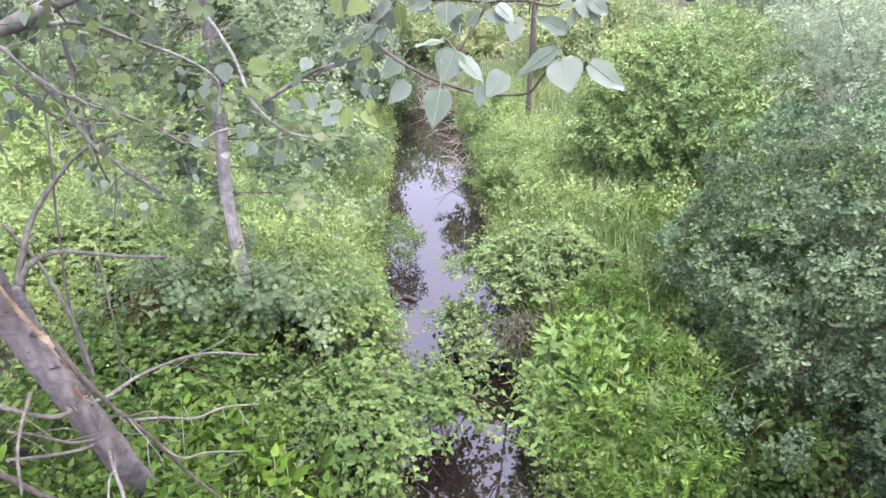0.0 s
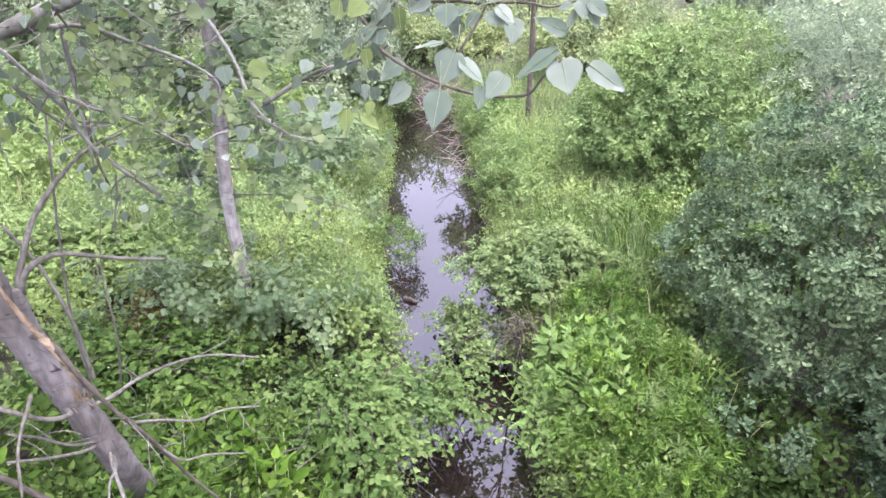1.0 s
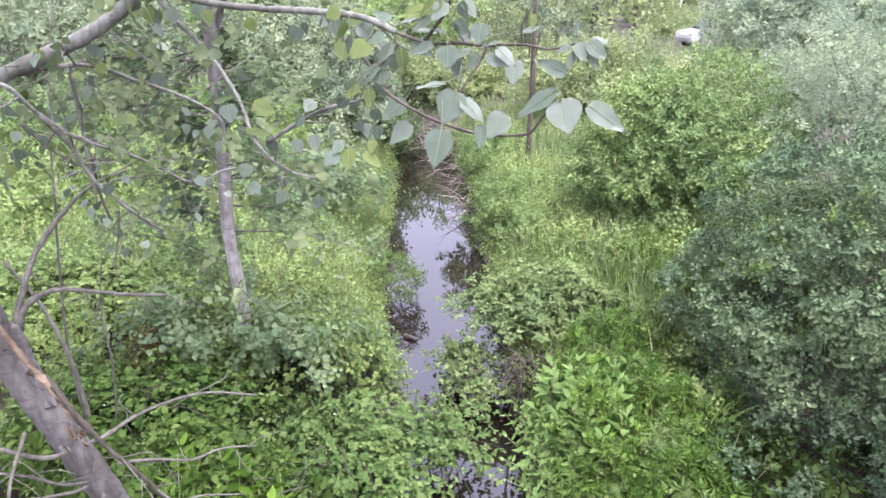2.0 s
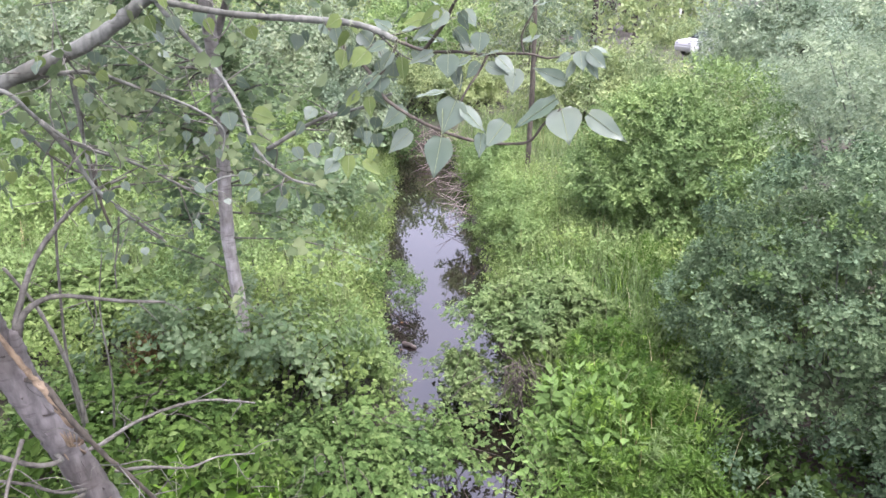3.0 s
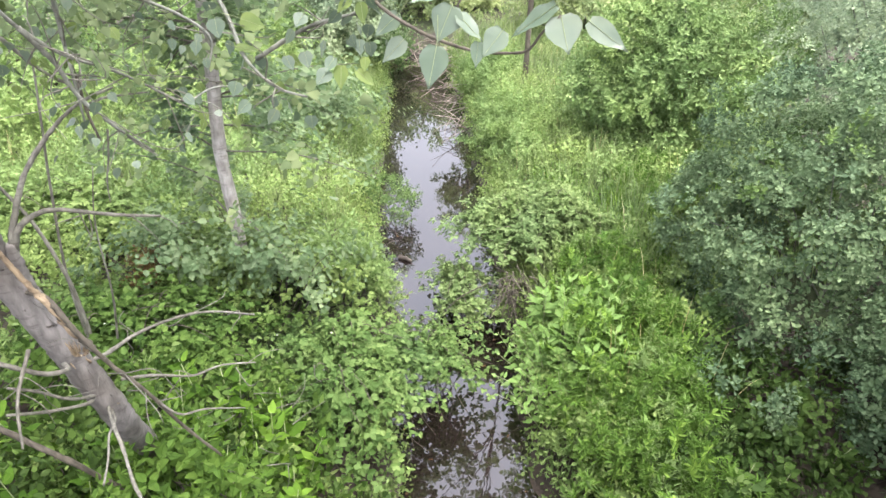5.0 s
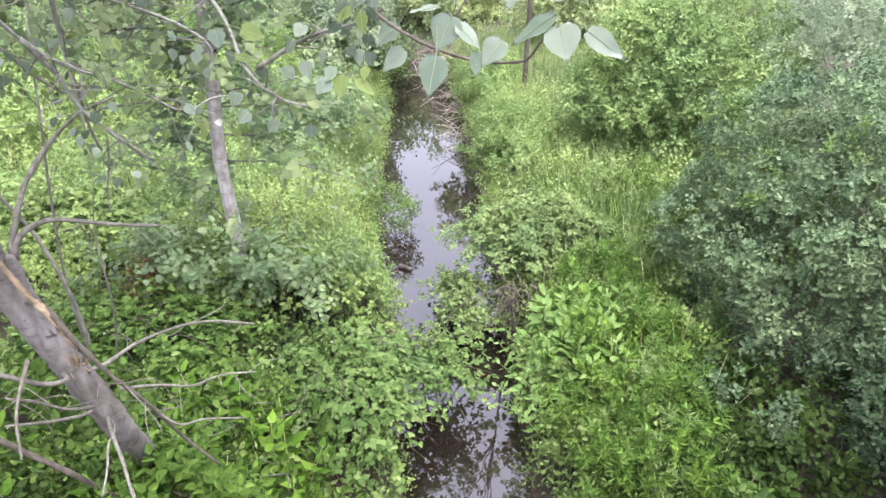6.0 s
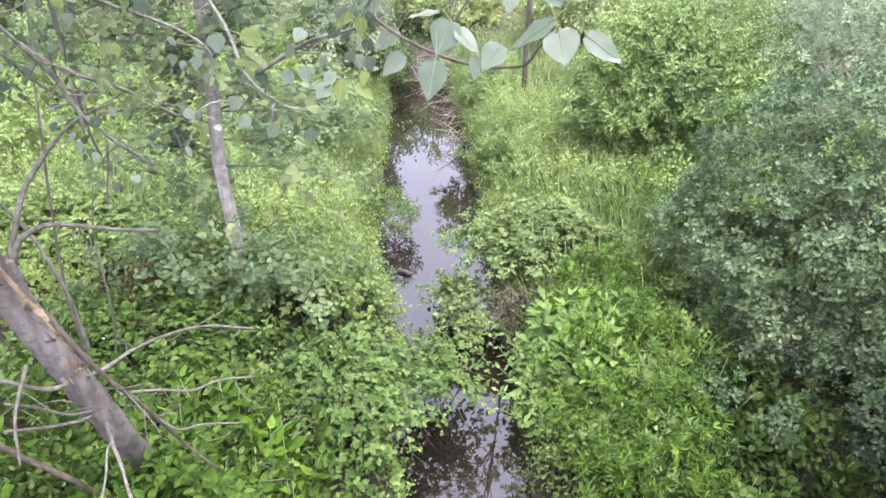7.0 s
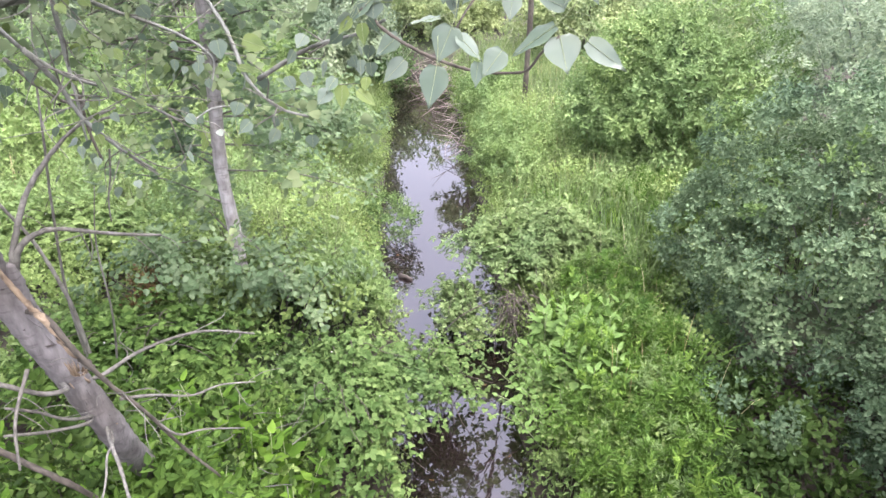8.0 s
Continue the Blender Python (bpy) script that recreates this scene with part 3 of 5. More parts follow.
def cane_bush(name, label, category, middle, radii, canes, templates, mat, size=1.0, step=0.042, group="", bark=None, loose=None, tilt=0.3):
    """A mound of arching canes with flat leaves along them; the leaves on the near crest are parts of their own."""
    foot = on_ground(middle[0], middle[1])
    foot[2] = max(foot[2], 0.0)
    ob = thing(name, tuple(foot), label, category, group)
    spots, ways, ups = [], [], []
    for k, line in enumerate(cane_lines(foot, middle, radii, canes)):
        line[:, 2] = np.maximum(line[:, 2], 0.02)
        if k < 26:
            part("cane", tube(line[::4], 0.0045, 0.002, 5, 3, seed=k), bark or BARK_BROWN, ob, smooth=True)
        run = np.concatenate([[0], np.cumsum(np.linalg.norm(np.diff(line, axis=0), axis=1))])
        at = np.arange(0.3 * run[-1], run[-1], step)
        p = np.stack([np.interp(at, run, line[:, i]) for i in range(3)], axis=1)
        along = np.stack([np.interp(at, run, np.gradient(line[:, i])) for i in range(3)], axis=1)
        along /= np.linalg.norm(along, axis=1)[:, None] + 1e-9
        side = np.cross(along, [0, 0, 1.0]) * np.where(np.arange(len(at)) % 2, 1.0, -1.0)[:, None]
        spots.append(p + rng.normal(0, 0.02, p.shape))
        ways.append((side + 0.5 * along + rng.normal(0, 0.3, p.shape)) * [1, 1, 0.5])
        ups.append(np.array([0, 0, 1.0]) + (p - middle) / np.array(radii) * [0.35, 0.35, 0] + rng.normal(0, tilt, p.shape))
    spots, ways, ups = off_ground(np.concatenate(spots)), np.concatenate(ways), np.concatenate(ups)
    sizes = size * rng.uniform(0.65, 1.2, len(spots))
    rest = np.ones(len(spots), bool)
    if loose:
        crest = np.argsort(spots[:, 1] * 0.5 - spots[:, 2])[:280]
        rest[crest] = False
        kinds = [mesh_of("leaf", v, t, loose) for v, t in templates]
        for i in crest:
            way = Vector(ways[i]).normalized()
            side = way.cross(Vector(ups[i])).normalized()
            leaf = new("leaf", kinds[int(i) % len(kinds)])
            leaf.parent = ob
            leaf.matrix_local = Matrix.Translation(Vector(spots[i]) - Vector(foot)) @ Matrix((side, way, side.cross(way))).transposed().to_4x4() @ Matrix.Scale(sizes[i], 4)
    crown = part("crown", place(templates, spots[rest], ways[rest], ups[rest], sizes[rest]), mat, ob)
    if loose:
        crown["kind"] = "stuff"
    return ob


def herbs(name, label, category, group, spots, height, pairs, leaf_l, leaf_w, mat, lean=(0, 0), style="pair", bare=0.35, kinds=4):
    """Upright leafy plants, each a thing with a stem and its leaves; a few kinds, set out over the spots."""
    blades = [mesh_of("leaf", *heart_leaf(w), mat, True) for w in (leaf_w, leaf_w * 0.86)]
    made = []
    for k in range(min(kinds, len(spots))):
        ob = thing(name, (0, 0, 0), label, category, group)
        tall = height * (0.8 + 0.4 * k / kinds)
        bend = np.array([rng.normal(0, 0.06), rng.normal(0, 0.06), 0]) * tall / 0.5
        line = smooth_line([(0, 0, -0.05), bend * 0.4 + [0, 0, tall * 0.5], bend + [0, 0, tall]], 8)
        part("stem", tube([line[0], line[8], line[-1]], 0.0045, 0.002, 5, 4, seed=k), PETIOLE, ob, smooth=True)
        for i in range(pairs):
            s = (i + 0.7) / pairs
            p = line[min(16, int(16 * (bare + (1 - bare) * s)))]
            for az in ((i * 1.57, i * 1.57 + math.pi) if style == "pair" else (i * 2.4,)):
                az += rng.normal(0, 0.25)
                rise = math.radians(8 + 45 * s ** 3 + rng.normal(0, 10))
                way = Vector((math.cos(az) * math.cos(rise), math.sin(az) * math.cos(rise), math.sin(rise)))
                side = way.cross(Vector((rng.normal(0, 0.25), rng.normal(0, 0.25), 1))).normalized()
                leaf = new("leaf", blades[i % 2])
                leaf.parent = ob
                length = leaf_l * (1.05 - 0.55 * s * s) * rng.uniform(0.85, 1.15)
                leaf.matrix_local = Matrix.Translation(Vector(p) + way * leaf_l * 0.18) @ Matrix((side, way, side.cross(way))).transposed().to_4x4() @ Matrix.Scale(length, 4)
        made.append(ob)
    for n, spot in enumerate(spots):
        m = Matrix.Translation(Vector(spot)) @ Euler((rng.normal(lean[1], 0.14), rng.normal(lean[0], 0.14), 0)).to_matrix().to_4x4() @ Matrix.Rotation(rng.uniform(0, 6.283), 4, "Z") @ Matrix.Scale(rng.uniform(0.8, 1.2), 4)
        if n < len(made):
            made[n].matrix_basis = m
        else:
            copy_thing(made[n % len(made)], m @ Matrix.Diagonal([1 / q for q in made[n % len(made)].scale] + [1]))


def leaf_drift(name, label, category, spots, ways, templates, mat, size, ups=(0, 0, 1)):
    """Uncountable low growth as one object."""
    up = np.array(ups) + 0.4 * rng.standard_normal((len(spots), 3))
    v, t = place(templates, spots, ways, up, size)
    return tagged(new(name, mesh_of(name, v, t, mat, templates is BROAD)), label, category, kind="stuff")


def scatter(n, x0, x1, y0, y1, clear=0.1):
    """Ground places within a stretch of the plan, off the water."""
    x, y = rng.uniform(x0, x1, n), rng.uniform(y0, y1, n)
    keep = np.abs(x - creek_middle(y)) > creek_half(y) + clear
    return on_ground(x[keep], y[keep])


def grass(name, label, category, roots, height, width, mat, lean=0.35):
    """Bent blades with a tapering tip."""
    n = len(roots)
    h = height * rng.uniform(0.5, 1.3, n)
    az, bend = rng.uniform(0, 6.283, n), lean * rng.uniform(0.2, 1.6, n)
    out = np.stack([np.cos(az), np.sin(az), np.zeros(n)], axis=1)
    side = np.stack([-np.sin(az), np.cos(az), np.zeros(n)], axis=1)
    w = width * rng.uniform(0.6, 1.3, n)
    rows = []
    for s, k in ((0.0, 0.7), (0.45, 1.0), (0.8, 0.6)):
        mid = roots + out * (bend * h * s * s)[:, None] + np.array([0, 0, 1]) * (h * s * (1 - 0.3 * bend * s))[:, None]
        rows += [mid - side * (w * k / 2)[:, None], mid + side * (w * k / 2)[:, None]]
    rows.append(roots + out * (bend * h * 1.1)[:, None] + np.array([0, 0, 1]) * (h * (1 - 0.3 * bend))[:, None])
    v = np.stack(rows, axis=1)
    t = np.array([(0, 1, 3), (0, 3, 2), (2, 3, 5), (2, 5, 4), (4, 5, 6)])
    tris = t[None] + (np.arange(n) * 7)[:, None, None]
    ob = new(name, mesh_of(name, v.reshape(-1, 3), tris.reshape(-1, 3), mat))
    return tagged(ob, label, category, kind="stuff")


# ---- the broken poplar beside the bridge ----
TRUNK = [(-1.62, 2.95, 0.6), (-1.52, 2.5, 1.25), (-1.43, 2.16, 1.82), (-1.38, 2.0, 2.13), (-1.43, 1.94, 2.445), (-1.475, 1.87, 2.775), (-1.5, 1.81, 3.055), (-1.51, 1.79, 3.4), (-1.52, 1.82, 3.68)]
poplar = thing("broken_poplar_tree", (-1.5, 2.9, 0.8), "grey-barked poplar with split trunk, dead twigs and hanging leafy limbs", "tree")
part("trunk", tube(TRUNK, 0.056, 0.058, 20, 12, 0.045), BARK_GREY, poplar, "smooth grey bark, torn open along one side", True)
part("split", tube([(-1.42, 1.755, 3.05), (-1.375, 1.77, 2.9), (-1.335, 1.79, 2.78), (-1.3, 1.83, 2.62)], 0.006, 0.013, 9, 10, 0.35), WOOD_SPLIT, poplar, "raw orange split wood", True)
part("split", tube([(-1.4, 1.765, 2.96), (-1.35, 1.785, 2.82), (-1.305, 1.82, 2.66), (-1.28, 1.86, 2.54)], 0.005, 0.013, 9, 10, 0.35), BARK_BROWN, poplar, "dark torn bark edge", True)
for k, (z, a) in enumerate(((2.9, -0.5), (2.72, -0.9), (2.62, -0.2), (2.2, -0.7), (2.05, -0.4), (3.02, -0.1))):
    f = float(np.interp(z, [1.82, 2.13, 2.445, 2.775, 3.055], [0, 1, 2, 3, 4]))
    c = np.array([np.interp(f, range(5), [q[i] for q in TRUNK[2:7]]) for i in range(3)])
    d = np.array([math.sin(a + 0.9), -math.cos(a + 0.9), 0.35])
    d /= np.linalg.norm(d)
    s = np.cross(d, [0.2, 0, 1.0])
    part("bark_scar", tube([c + d * 0.056 - s * 0.022, c + d * 0.061, c + d * 0.056 + s * 0.02 + [0, 0, 0.008]], 0.004, 0.002, 5, 4, 0.3, k), BARK_DARK, poplar, "dark crack in the bark")
for k in range(16):
    a, rise = k * 2.4, 0.03 + 0.05 * ((k * 7) % 5) / 4
    foot = np.array([-1.325 + 0.022 * math.cos(a), 1.845 + 0.012 * math.sin(a), 2.53])
    tip = foot + [0.02 + 0.014 * math.cos(a), -0.028 + 0.012 * math.sin(a), rise]
    part("splinter", tube([foot, (foot + tip) / 2 + [0.004, -0.004, 0], tip], 0.005, 0.001, 5, 3, 0.2, k), WOOD_SPLIT, poplar, "splintered tan wood")
FLAKE = np.random.default_rng(5)
for k in range(26):
    f = FLAKE.uniform(0.15, 3.9)
    c = np.array([np.interp(f, range(5), [q[i] for q in TRUNK[2:7]]) for i in range(3)])
    a = FLAKE.uniform(-0.9, 1.5)
    d = np.array([math.sin(a), -math.cos(a), 0.3])
    d /= np.linalg.norm(d)
    along = np.array([-0.1, -0.2, 1.0]) + FLAKE.normal(0, 0.2, 3)
    along /= np.linalg.norm(along)
    s = np.cross(d, along)
    h, w = FLAKE.uniform(0.025, 0.06), FLAKE.uniform(0.0025, 0.0055)
    geo = tube([c + d * 0.054 - along * h, c + d * 0.057 + s * w, c + d * 0.0575 + along * h], w, w * 0.3, 6, 3, 0.3, 40 + k)
    part("bark_flake", geo, BARK_GREY if k % 3 else WOOD_SPLIT, poplar, "ragged lifted bark" if k % 3 else "torn tan wood", True)


def limb(points, r0, r1, mat=None, sides=8):
    part("branch", tube(points, r0, r1, sides, 8, 0.1, seed=int(abs(points[0][0]) * 100)), mat or BARK_TWIG, poplar, smooth=True)


limb([(-1.47, 1.87, 2.78), (-1.438, 1.847, 2.9), (-1.412, 1.826, 3.0)], 0.046, 0.013, BARK_GREY, 14)
limb([(-1.436, 1.845, 2.9), (-1.412, 1.835, 3.0), (-1.385, 1.86, 3.095), (-1.35, 1.92, 3.21), (-1.28, 1.97, 3.31), (-1.21, 2.0, 3.38), (-1.15, 2.02, 3.42), (-1.07, 2.07, 3.45)], 0.0125, 0.004)
limb([(-1.436, 1.845, 2.89), (-1.405, 1.836, 2.99), (-1.37, 1.838, 3.055), (-1.32, 1.858, 3.09), (-1.26, 1.89, 3.092), (-1.14, 2.0, 3.02), (-1.03, 2.09, 2.97)], 0.014, 0.005)
limb([(-1.446, 1.849, 2.801), (-1.34, 1.8, 2.8), (-1.28, 1.8, 2.66), (-1.22, 1.85, 2.46), (-1.16, 1.9, 2.3), (-1.09, 1.98, 2.03), (-1.0, 2.06, 1.77)], 0.011, 0.006, BARK_BROWN)
limb([(-1.44, 1.94, 2.39), (-1.34, 2.0, 2.4), (-1.25, 2.09, 2.43), (-1.15, 2.21, 2.42), (-1.03, 2.31, 2.39), (-0.87, 2.43, 2.29)], 0.0095, 0.0045)
limb([(-1.24, 1.9, 2.36), (-1.15, 1.98, 2.31), (-1.04, 2.06, 2.24), (-0.95, 2.15, 2.22), (-0.83, 2.23, 2.17)], 0.007, 0.003)
limb([(-1.17, 1.93, 2.26), (-1.08, 1.94, 2.14), (-1.0, 2.02, 2.09), (-0.86, 2.09, 2.03)], 0.006, 0.003)
limb([(-1.44, 1.9, 2.44), (-1.36, 1.8, 2.49), (-1.39, 1.72, 2.54), (-1.46, 1.66, 2.63), (-1.54, 1.64, 2.69)], 0.010, 0.008)
limb([(-1.401, 1.939, 2.263), (-1.4, 1.92, 2.26), (-1.36, 1.88, 2.29), (-1.39, 1.79, 2.36), (-1.45, 1.74, 2.44), (-1.5, 1.68, 2.51)], 0.008, 0.005)
limb([(-1.42, 1.95, 2.26), (-1.36, 1.86, 2.28), (-1.42, 1.75, 2.34), (-1.49, 1.62, 2.44)], 0.009, 0.005)
limb([(-1.39, 1.7, 2.66), (-1.36, 1.54, 2.58), (-1.33, 1.45, 2.46)], 0.007, 0.004)
limb([(-1.38, 1.99, 2.18), (-1.33, 1.90, 2.18), (-1.26, 1.80, 2.19), (-1.18, 1.69, 2.18), (-1.10, 1.57, 2.17), (-1.01, 1.46, 2.17)], 0.008, 0.006)
limb([(-1.365, 1.965, 2.165), (-1.31, 1.89, 2.16), (-1.30, 1.81, 2.15), (-1.27, 1.72, 2.12), (-1.25, 1.62, 2.09)], 0.006, 0.004)
DEAD_A = [(-1.34, 2.0, 2.4), (-1.15, 2.21, 2.42), (-0.87, 2.43, 2.29)]
DEAD_B = [(-1.26, 1.8, 2.61), (-1.16, 1.9, 2.3), (-1.0, 2.06, 1.77)]
DEAD_C = [(-1.24, 1.9, 2.36), (-1.04, 2.06, 2.24), (-0.83, 2.23, 2.17)]
DEAD_D = [(-1.39, 1.79, 2.36), (-1.45, 1.74, 2.44), (-1.5, 1.68, 2.51)]
DEAD_E = [(-1.26, 1.89, 3.09), (-1.14, 2.0, 3.02), (-1.03, 2.09, 2.97)]
# hanging live limbs
LIMB = [(-1.45, 1.8, 3.66), (-1.24, 1.8, 3.78), (-1.07, 1.8, 3.85), (-0.91, 1.78, 3.92), (-0.76, 1.74, 4.01), (-0.72, 1.76, 4.08)]
MAIN = [(-0.76, 1.74, 4.01), (-0.65, 1.68, 3.99), (-0.49, 1.58, 3.97), (-0.26, 1.43, 3.96), (-0.192, 1.37, 3.956), (-0.141, 1.33, 3.946), (-0.094, 1.302, 3.926)]
TIP_TWIG = [(-0.1, 1.305, 3.928), (-0.037, 1.266, 3.909), (0.025, 1.236, 3.909), (0.07, 1.214, 3.906), (0.113, 1.191, 3.909), (0.149, 1.167, 3.91), (0.179, 1.142, 3.905), (0.203, 1.118, 3.911), (0.227, 1.104, 3.919)]
TOP_TWIG = [(-0.037, 1.267, 3.912), (-0.001, 1.249, 3.958), (0.014, 1.22, 3.987), (0.028, 1.2, 4.014), (0.035, 1.2, 4.045)]
HOOK_TWIG = [(-0.094, 1.3, 3.92), (-0.107, 1.29, 3.89), (-0.125, 1.287, 3.865), (-0.155, 1.281, 3.843)]
FORK_TWIG = [(0.141, 1.175, 3.909), (0.138, 1.188, 3.941), (0.154, 1.19, 3.973), (0.158, 1.189, 3.98)]
LOWER = [(-0.25, 1.42, 3.955), (-0.21, 1.38, 3.91), (-0.16, 1.34, 3.87), (-0.12, 1.28, 3.82), (-0.06, 1.22, 3.79), (0.0, 1.18, 3.77), (0.06, 1.14, 3.76), (0.12, 1.12, 3.76), (0.15, 1.1, 3.77), (0.17, 1.09, 3.8), (0.198, 1.089, 3.827)]
DESC = [(-0.75, 1.74, 4.01), (-0.68, 1.72, 3.93), (-0.6, 1.69, 3.85), (-0.53, 1.65, 3.75), (-0.48, 1.59, 3.65), (-0.41, 1.58, 3.58), (-0.33, 1.56, 3.56)]
SECOND = [(-1.18, 1.8, 3.8), (-1.03, 1.88, 3.81), (-0.95, 1.97, 3.76), (-0.82, 2.07, 3.68), (-0.75, 2.14, 3.59), (-0.77, 2.11, 3.48)]
LEFT = [(-1.35, 1.78, 3.72), (-1.13, 1.64, 3.79), (-1.09, 1.71, 3.7), (-1.04, 1.78, 3.62), (-0.95, 1.87, 3.55), (-0.9, 1.94, 3.49), (-0.82, 2.01, 3.42), (-0.75, 2.1, 3.44), (-0.64, 2.24, 3.41)]
LEFT_LOW = [(-1.09, 1.71, 3.7), (-1.06, 1.77, 3.6), (-1.04, 1.81, 3.49), (-0.99, 1.86, 3.39), (-0.92, 1.93, 3.28)]
HANG = [(-1.07, 1.87, 3.81), (-1.08, 1.88, 3.64), (-1.07, 1.86, 3.52), (-1.08, 1.87, 3.38)]
CROSS = [(-0.46, 1.62, 3.64), (-0.32, 1.59, 3.72), (-0.19, 1.47, 3.77), (-0.11, 1.33, 3.82)]
limb(LIMB, 0.024, 0.015, BARK_LIMB)
limb(MAIN, 0.0085, 0.0062, BARK_LIMB)
limb(TIP_TWIG, 0.0034, 0.0014, BARK_BROWN, 6)
limb(TOP_TWIG, 0.004, 0.0022, BARK_BROWN, 6)
limb(HOOK_TWIG, 0.0032, 0.002, BARK_BROWN, 6)
limb(FORK_TWIG, 0.0017, 0.0012, BARK_BROWN, 6)
limb(LOWER, 0.0042, 0.002, BARK_BROWN)
limb(DESC, 0.0065, 0.0032, BARK_LIMB)
limb(SECOND, 0.0075, 0.0035, BARK_LIMB)
limb(LEFT, 0.0065, 0.003, BARK_LIMB)
limb(LEFT_LOW, 0.008, 0.004, BARK_LIMB)
limb(HANG, 0.007, 0.003, BARK_LIMB)
limb(CROSS, 0.006, 0.003, BARK_LIMB)
limb([(-1.15, 2.02, 3.4), (-1.1, 2.05, 3.42), (-1.04, 2.09, 3.42), (-0.98, 2.12, 3.42)], 0.006, 0.002)
limb([(-1.13, 1.98, 3.51), (-1.14, 2.0, 3.43), (-1.14, 2.01, 3.36), (-1.12, 2.0, 3.29)], 0.007, 0.004, BARK_BROWN)
limb([(-1.15, 2.02, 3.4), (-1.09, 2.05, 3.33), (-1.03, 2.07, 3.25), (-0.98, 2.08, 3.21)], 0.0055, 0.002)
limb([(-1.12, 2.06, 3.31), (-1.14, 2.06, 3.22), (-1.17, 2.06, 3.12), (-1.18, 2.06, 3.04)], 0.004, 0.002)
limb([(-1.24, 1.85, 3.65), (-1.21, 1.9, 3.57), (-1.18, 1.95, 3.51), (-1.15, 1.97, 3.48), (-1.14, 2.0, 3.41)], 0.006, 0.004)
limb([(0.079, 1.208, 3.905), (0.064, 1.192, 3.879), (0.044, 1.18, 3.852), (0.029, 1.167, 3.827), (0.02, 1.17, 3.79)], 0.0024, 0.0018, BARK_BROWN, 6)


HEARTS = [mesh_of("leaf", *heart_leaf(w), m, True) for w, m in ((1.0, LEAF_NEAR), (0.9, LEAF_NEAR), (0.75, LEAF_NEAR), (0.9, LEAF_OLIVE), (0.8, LEAF_OLIVE))]
STALK = mesh_of("stalk", *tube([(0.12, -0.62, 0.26), (0.04, -0.3, 0.12), (0, 0.0, 0.004), (0, 0.5, -0.078), (0, 0.92, -0.145)], 0.017, 0.007, 5, 3, 0.0), PETIOLE, True)


def near_leaf(foot, way, up, length, shape=0, slim=1.0):
    way, up = Vector(way).normalized(), Vector(up)
    side = way.cross(up).normalized()
    turn = Matrix((side, way, side.cross(way))).transposed().to_4x4()
    ob = new("leaf", HEARTS[shape])
    ob.parent = poplar
    ob.matrix_local = Matrix.Translation(Vector(foot) - Vector(ORIGIN[poplar.name])) @ turn @ Matrix.Diagonal((length * slim, length, length, 1))
    rib = new("stalk", STALK)
    rib.parent = ob
    return ob


TIP_LEAVES = (
    (0.198, 1.089, 3.827, 0.215, 1.065, 3.771, 0.068, 0),
    (0.243, 1.078, 3.820, 0.305, 1.044, 3.779, 0.038, 35),
    (0.205, 1.094, 3.870, 0.149, 1.095, 3.894, 0.028, -50),
    (0.190, 1.093, 3.843, 0.114, 1.086, 3.800, 0.036, 30),
    (0.105, 1.097, 3.803, 0.069, 1.082, 3.763, 0.046, 10),
    (0.030, 1.106, 3.827, 0.075, 1.087, 3.790, 0.034, -30),
    (0.020, 1.108, 3.840, -0.006, 1.089, 3.785, 0.056, 0),
    (-0.006, 1.098, 3.777, -0.021, 1.071, 3.711, 0.052, 5),
    (0.064, 1.097, 3.784, 0.062, 1.078, 3.744, 0.028, -30),
    (0.001, 1.110, 3.854, -0.053, 1.099, 3.852, 0.020, 55),
)
UPPER_LEAVES = (
    (0.090, 1.113, 3.910, 0.122, 1.097, 3.885, 0.030, -20),
    (0.071, 1.113, 3.897, 0.108, 1.098, 3.882, 0.022, 40),
    (0.006, 1.117, 3.914, 0.006, 1.103, 3.876, 0.042, 0),
    (0.225, 1.094, 3.920, 0.230, 1.080, 3.889, 0.030, 0),
    (0.238, 1.091, 3.920, 0.267, 1.072, 3.894, 0.028, 30),
    (-0.080, 1.282, 3.799, -0.129, 1.262, 3.765, 0.044, 20),
    (-0.070, 1.275, 3.754, -0.113, 1.253, 3.714, 0.039, -20),
    (-0.130, 1.286, 3.865, -0.190, 1.263, 3.821, 0.033, 30),
    (-0.127, 1.286, 3.862, -0.128, 1.272, 3.826, 0.042, 0),
    (0.061, 1.117, 3.949, 0.057, 1.105, 3.915, 0.034, 10),
)
LOW_LEAVES = (
    (-0.193, 1.252, 3.709, -0.195, 1.231, 3.666, 0.033, 0),
    (-0.206, 1.254, 3.725, -0.224, 1.235, 3.700, 0.028, 20),
    (-0.163, 1.254, 3.699, -0.124, 1.241, 3.672, 0.030, -20),
    (-0.145, 1.262, 3.723, -0.150, 1.245, 3.697, 0.026, 30),
    (-0.218, 1.246, 3.701, -0.241, 1.226, 3.678, 0.033, -10),
    (-0.416, 1.593, 3.578, -0.383, 1.588, 3.565, 0.039, 30),
    (-0.482, 1.609, 3.738, -0.421, 1.612, 3.717, 0.052, 10),
    (-0.539, 1.591, 3.741, -0.533, 1.575, 3.696, 0.046, 0),
    (-0.500, 1.592, 3.676, -0.435, 1.599, 3.667, 0.033, -40),
    (-0.381, 1.618, 3.645, -0.346, 1.611, 3.625, 0.033, 30),
)
